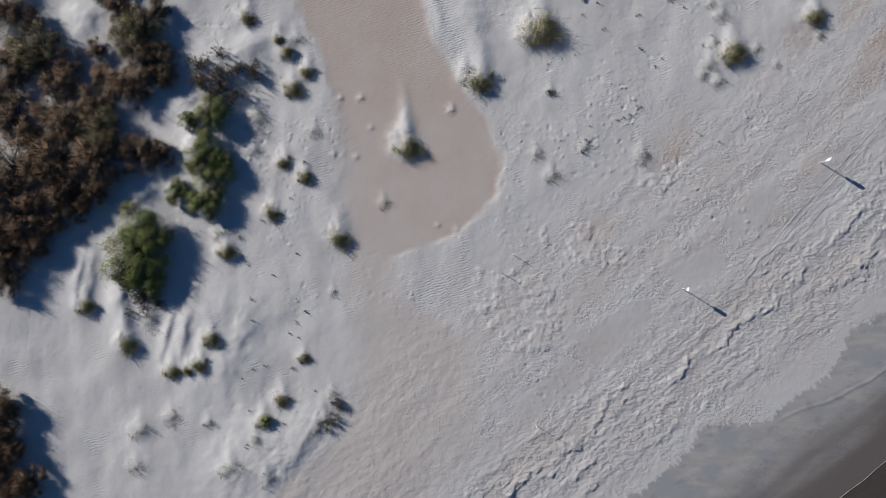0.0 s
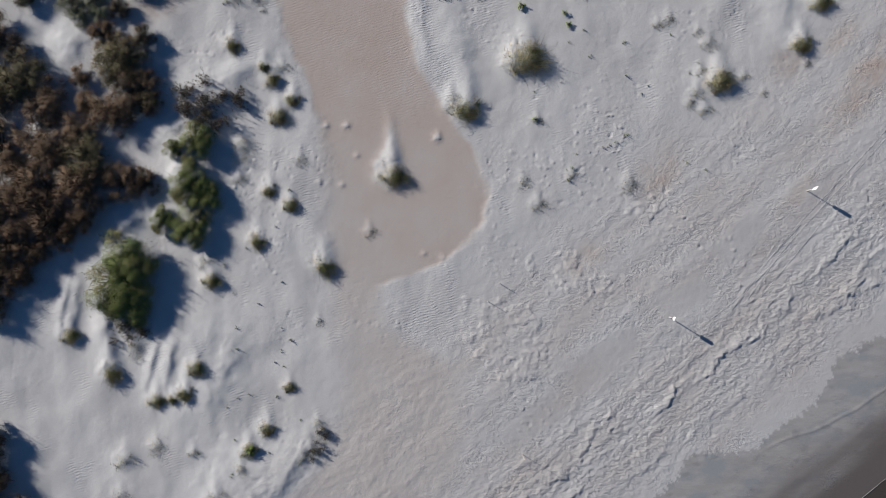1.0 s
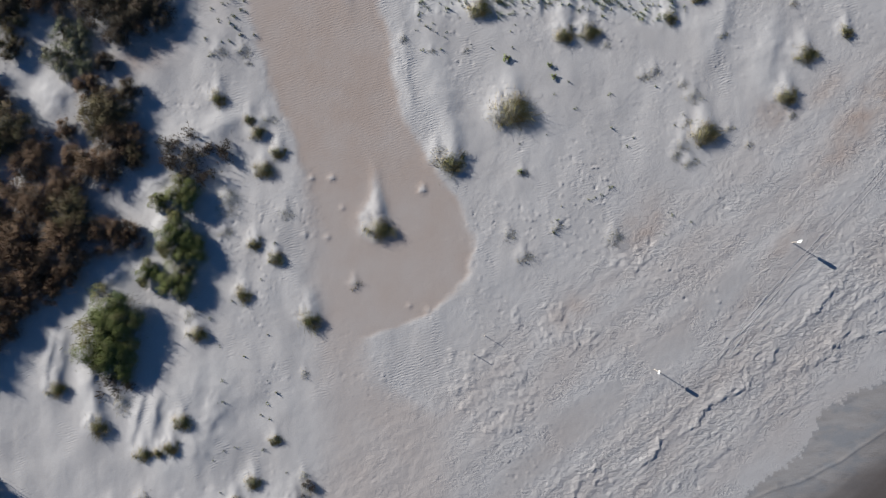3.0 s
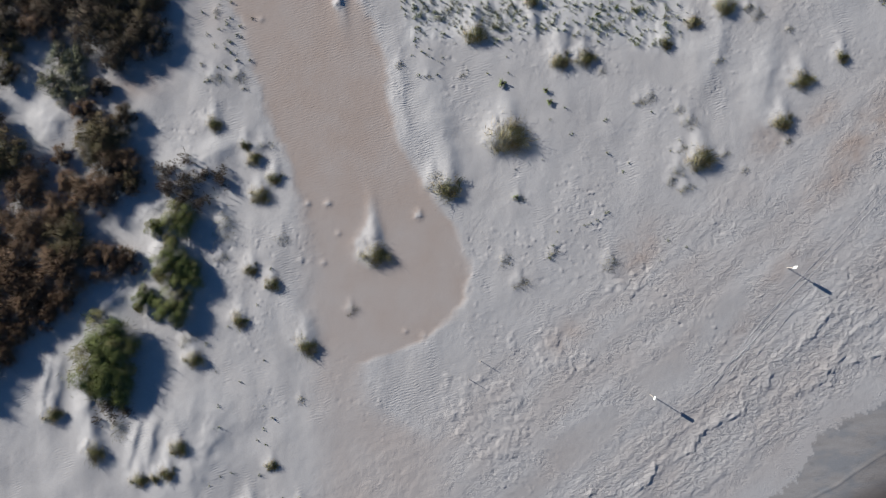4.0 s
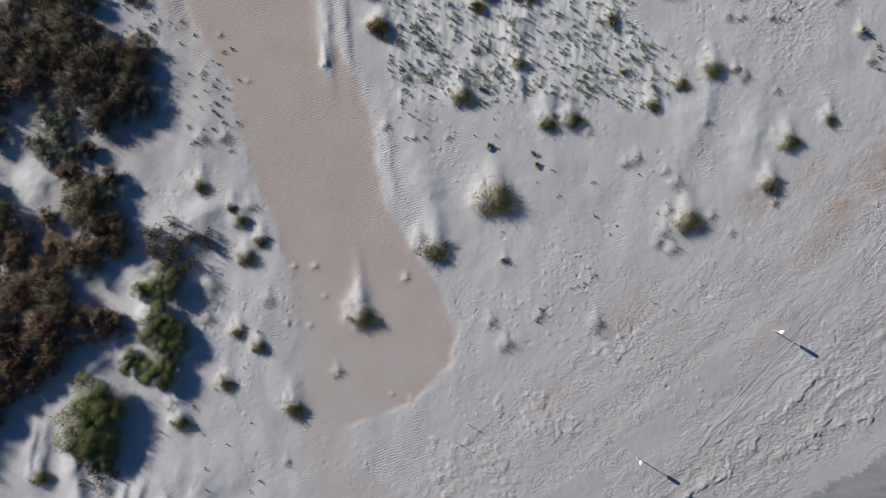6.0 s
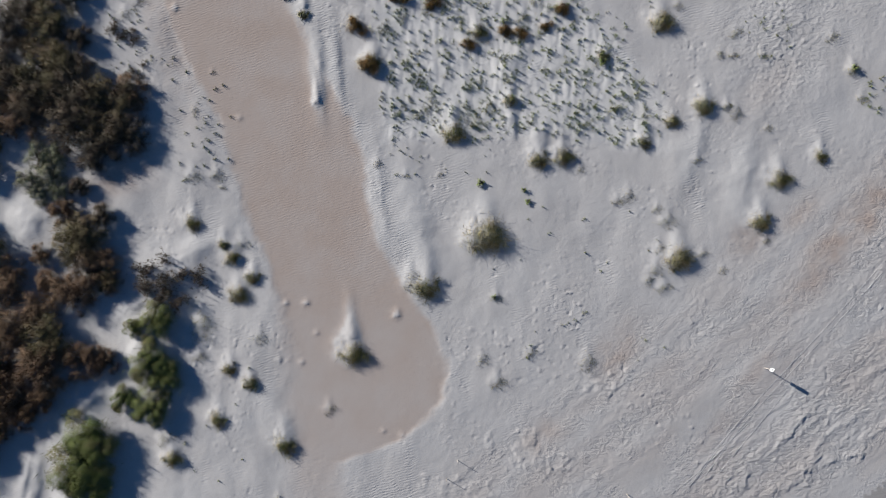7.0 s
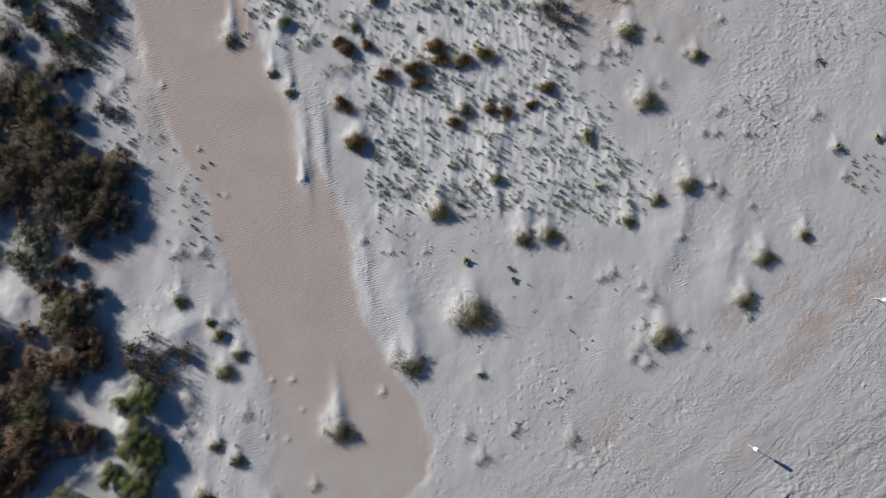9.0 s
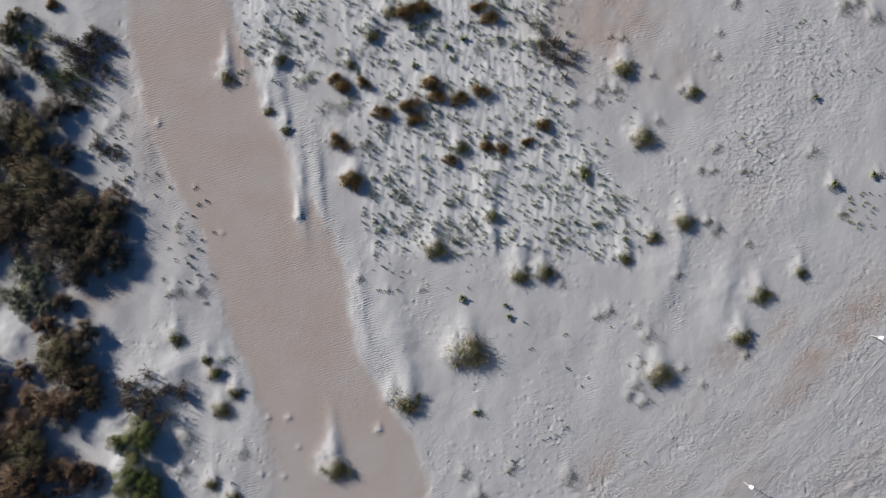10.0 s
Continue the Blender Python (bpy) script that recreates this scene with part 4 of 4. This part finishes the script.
def sprig_arrays(seed, count=24):
    rng = np.random.default_rng(seed)
    a = rng.uniform(0, 2 * np.pi, count)
    hub = rng.normal(size=(4, 3)) * (0.13, 0.13, 0)
    base = hub[rng.integers(0, 4, count)] + rng.normal(size=(count, 3)) * (0.04, 0.04, 0)
    out = rng.uniform(0.04, 0.24, count)
    tip = base + np.stack([out * np.cos(a), out * np.sin(a), rng.uniform(0.10, 0.42, count)], axis=1)
    return blades(rng, base, tip, 0.030, 0.2, 2)


SPRIG_PLAN = field_rows()
sprigs = []
for n in range(6):
    ob = new("dune_sprig", mesh_from("dune_sprig", *sprig_arrays(171 + n), SPRIG_LEAF))
    sprigs.append(tagged(ob, "small upright green dune sprig in white sand", "plant", "field of dune sprigs"))
plant_out(sprigs, SPRIG_PLAN[:290], 1.0, 40, 0.02)
heights = ground_height(np.array([row[0] for row in SPRIG_PLAN[290:]]), np.array([row[1] for row in SPRIG_PLAN[290:]]))
turned, joined, faces_, at = random.Random(41), [], [], 0
for n, (x, y, k) in enumerate(SPRIG_PLAN[290:]):
    v, f = sprig_arrays(180 + n % 7)
    m = np.array(pose(x, y, float(heights[n]) - 0.02, 0, 0, turned.uniform(0, 360)))
    joined.append(v * k @ m[:3, :3].T + m[:3, 3])
    faces_.append(f + at)
    at += len(v)
tagged(new("dune_seedlings", mesh_from("dune_seedlings", np.concatenate(joined), np.concatenate(faces_), SPRIG_LEAF)),
       "scattered small green dune seedlings on white sand", "plants", kind="stuff")


# ---- beach: sign posts, stakes, tyre tracks, sea ----
def box(bm, size, at=(0, 0, 0), turn=None, bevel=0.0):
    made = bmesh.ops.create_cube(bm, size=1.0)["verts"]
    bmesh.ops.scale(bm, vec=size, verts=made)
    if bevel:
        edges = {e for v in made for e in v.link_edges}
        made = bmesh.ops.bevel(bm, geom=list(edges), offset=bevel, segments=2, affect="EDGES")["verts"]
    if turn is not None:
        bmesh.ops.rotate(bm, verts=made, cent=(0, 0, 0), matrix=turn)
    bmesh.ops.translate(bm, vec=at, verts=made)
    return made


def solid(name, bm, material, parent, label=""):
    me = bpy.data.meshes.new(name)
    bm.to_mesh(me)
    bm.free()
    me.materials.append(material)
    return part(name, me, parent, label)


def post_mesh(high, wide):
    bm = bmesh.new()
    made = bmesh.ops.create_cone(bm, cap_ends=True, segments=10, radius1=wide * 0.55, radius2=wide * 0.48, depth=high + 0.3)["verts"]
    bmesh.ops.translate(bm, vec=(0, 0, (high + 0.3) / 2 - 0.3), verts=made)
    return bm


def beach_sign(x, y, high, turn, tilt=0.0, small=True):
    thing = tagged(new("beach_sign"), "white notice boards on a pale wooden post in sand", "sign", "beach notice signs")
    solid("post", post_mesh(high, 0.07), POST_WOOD, thing, "pale weathered wooden post")
    panels = [("notice_board", high - 0.25, 0.46, 0.32)] + ([("lower_board", high - 0.59, 0.18, 0.26)] if small else [])
    for name, z, tall, wide in panels:
        bm = bmesh.new()
        box(bm, (0.012, wide, tall), (-0.045, 0, z), None, 0.004)
        board = solid(name, bm, SIGN_WHITE, thing, "white painted board")
        for k in range(4 if tall > 0.3 else 2):
            bm = bmesh.new()
            box(bm, (0.003, wide * (0.7 - 0.13 * (k % 2)), 0.03), (-0.0535, 0, z + tall * 0.3 - 0.085 * k))
            solid("printed_line", bm, SIGN_INK, board, "grey printed line")
    thing.matrix_basis = pose(x, y, height_at(x, y), tilt, 0, turn)
    return thing


beach_sign(21.0, -3.5, 1.6, -22, 1.5, False)
beach_sign(33.2, 7.6, 1.6, -34, -1.0)
beach_sign(44.6, 20.6, 1.6, -30, 1.0)


def stake(x, y, high, lean):
    thing = tagged(new("stake"), "thin bare wooden stake standing in sand", "stake", "bare stakes")
    solid("shaft", post_mesh(high, 0.045), POST_WOOD, thing)
    bm = bmesh.new()
    box(bm, (0.05, 0.05, 0.02), (0, 0, high - 0.01), None, 0.004)
    solid("cap", bm, POST_WOOD, thing)
    thing.matrix_basis = pose(x, y, height_at(x, y), lean, lean * 0.5, 0)


stake(8.1, -15.4, 1.55, 1.0)
stake(5.1, -2.1, 0.75, -2.0)
stake(6.1, -0.5, 0.72, 2.0)


def tyre_track(points, wide, name="tyre_track"):
    """A shallow rut with raised lips, laid along a bent line."""
    line = []
    for (x0, y0), (x1, y1) in zip(points, points[1:]):
        n = int(math.hypot(x1 - x0, y1 - y0) / 0.25)
        line += [(x0 + (x1 - x0) * k / n, y0 + (y1 - y0) * k / n) for k in range(n)]
    line = np.array(line)
    for _ in range(30):
        line[1:-1] = (line[:-2] + 2 * line[1:-1] + line[2:]) / 4
    way = np.gradient(line, axis=0)
    way /= np.linalg.norm(way, axis=1)[:, None]
    side = np.stack([way[:, 1], -way[:, 0]], axis=1)
    profile = ((-1.0, -0.02), (-0.62, 0.013), (-0.3, 0.006), (0.0, 0.004), (0.3, 0.006), (0.62, 0.013), (1.0, -0.02))
    rings = []
    for k, z in profile:
        p = line + side * (k * wide * 0.5) + 0.012 * np.stack([wave(line[:, 0] * 1.3, line[:, 1] * 1.3, 97), wave(line[:, 0] * 1.7, line[:, 1], 98)], axis=1)
        fade = 1 + 0.5 * wave(line[:, 0] * 0.6, line[:, 1] * 0.6, 99)
        rings.append(np.concatenate([p, (ground_height(p[:, 0].copy(), p[:, 1].copy()) + z * fade)[:, None]], axis=1))
    grid = np.stack(rings, axis=1)
    n, k = grid.shape[:2]
    index = np.arange(n * k).reshape(n, k)
    faces = np.stack([index[:-1, :-1], index[1:, :-1], index[1:, 1:], index[:-1, 1:]], axis=-1).reshape(-1, 4)
    tagged(new(name, mesh_from(name, grid.reshape(-1, 3), faces, SAND, True)), "shallow tyre rut pressed into beach sand", "track", kind="structure")


TRACK = [(50.5, 23.6), (45.6, 18.2), (42.4, 14.6), (38.8, 10.6), (37.0, 8.7), (34.6, 6.2), (32.6, 4.1), (30.8, 2.0), (29.0, -0.4), (27.4, -2.6)]
tyre_track(TRACK, 0.11)
tyre_track([(x - 0.35, y + 0.35) for x, y in TRACK], 0.10)
tyre_track([(32.6, 4.6), (30.6, 2.4), (28.5, 0.1), (26.4, -3.1)], 0.10)
tyre_track([(31.6, 2.6), (29.2, 0.2), (26.4, -2.4), (24.2, -4.0)], 0.10)
tyre_track([(35.2, 5.6), (33.4, 3.4), (31.0, 0.6), (28.9, -2.0)], 0.09)


def sea_material():
    m = Nodes("shallow_sea", rough=0.12, spec=0.5)
    n = m.noise(1.4, 4.0, 0.6, stretch=(1.0, 2.0, 1.0), turn=radians(-37))
    return m.done(m.mix(n, (0.055, 0.045, 0.038), (0.075, 0.062, 0.052)), None, m.bump(n, 0.02))


def build_sea():
    u, s = np.meshgrid(np.concatenate([np.linspace(-700, -42, 12), np.arange(-40, 80, 0.5), np.linspace(82, 700, 12)]), np.concatenate([np.arange(0, 6, 0.25), np.linspace(8, 800, 16)]))
    edge = 38.4 + 0.5 * layers(u / 8.0, u * 0 + 0.5, 301)
    s = s + edge
    x, y = 0.8 * u + 0.6 * s, 0.6 * u - 0.8 * s
    index = np.arange(u.size).reshape(u.shape)
    faces = np.stack([index[:-1, :-1], index[1:, :-1], index[1:, 1:], index[:-1, 1:]], axis=-1).reshape(-1, 4)
    verts = np.stack([x.ravel(), y.ravel(), np.full(x.size, SEA)], axis=1)
    sea = tagged(new("water", mesh_from("water", verts, faces, sea_material(), True)), "dark shallow sea water at the wet sand edge", "sea", kind="structure")
    foam = plain_material("foam", (0.16, 0.15, 0.14), (0.27, 0.26, 0.25), 20.0, 0.8)
    line = np.arange(-30, 60, 0.15)
    mid = 38.4 + 0.5 * layers(line / 8.0, line * 0 + 0.5, 301)
    wide = 0.03 + 0.05 * np.abs(wave(line / 0.7, line * 0 + 2.5, 303))
    rings = [np.stack([0.8 * line + 0.6 * (mid + k * wide), 0.6 * line - 0.8 * (mid + k * wide), SEA + z + 0 * line], axis=1) for k, z in ((-1, -0.01), (0, 0.03), (1, -0.01))]
    grid = np.stack(rings, axis=1)
    index = np.arange(grid.shape[0] * 3).reshape(-1, 3)
    faces = np.stack([index[:-1, :-1], index[1:, :-1], index[1:, 1:], index[:-1, 1:]], axis=-1).reshape(-1, 4)
    part("foam_edge", mesh_from("foam_edge", grid.reshape(-1, 3), faces, foam, True), sea, "thin pale foam line")


SEA = -0.022 * (38.4 - 13) - 0.01
build_sea()
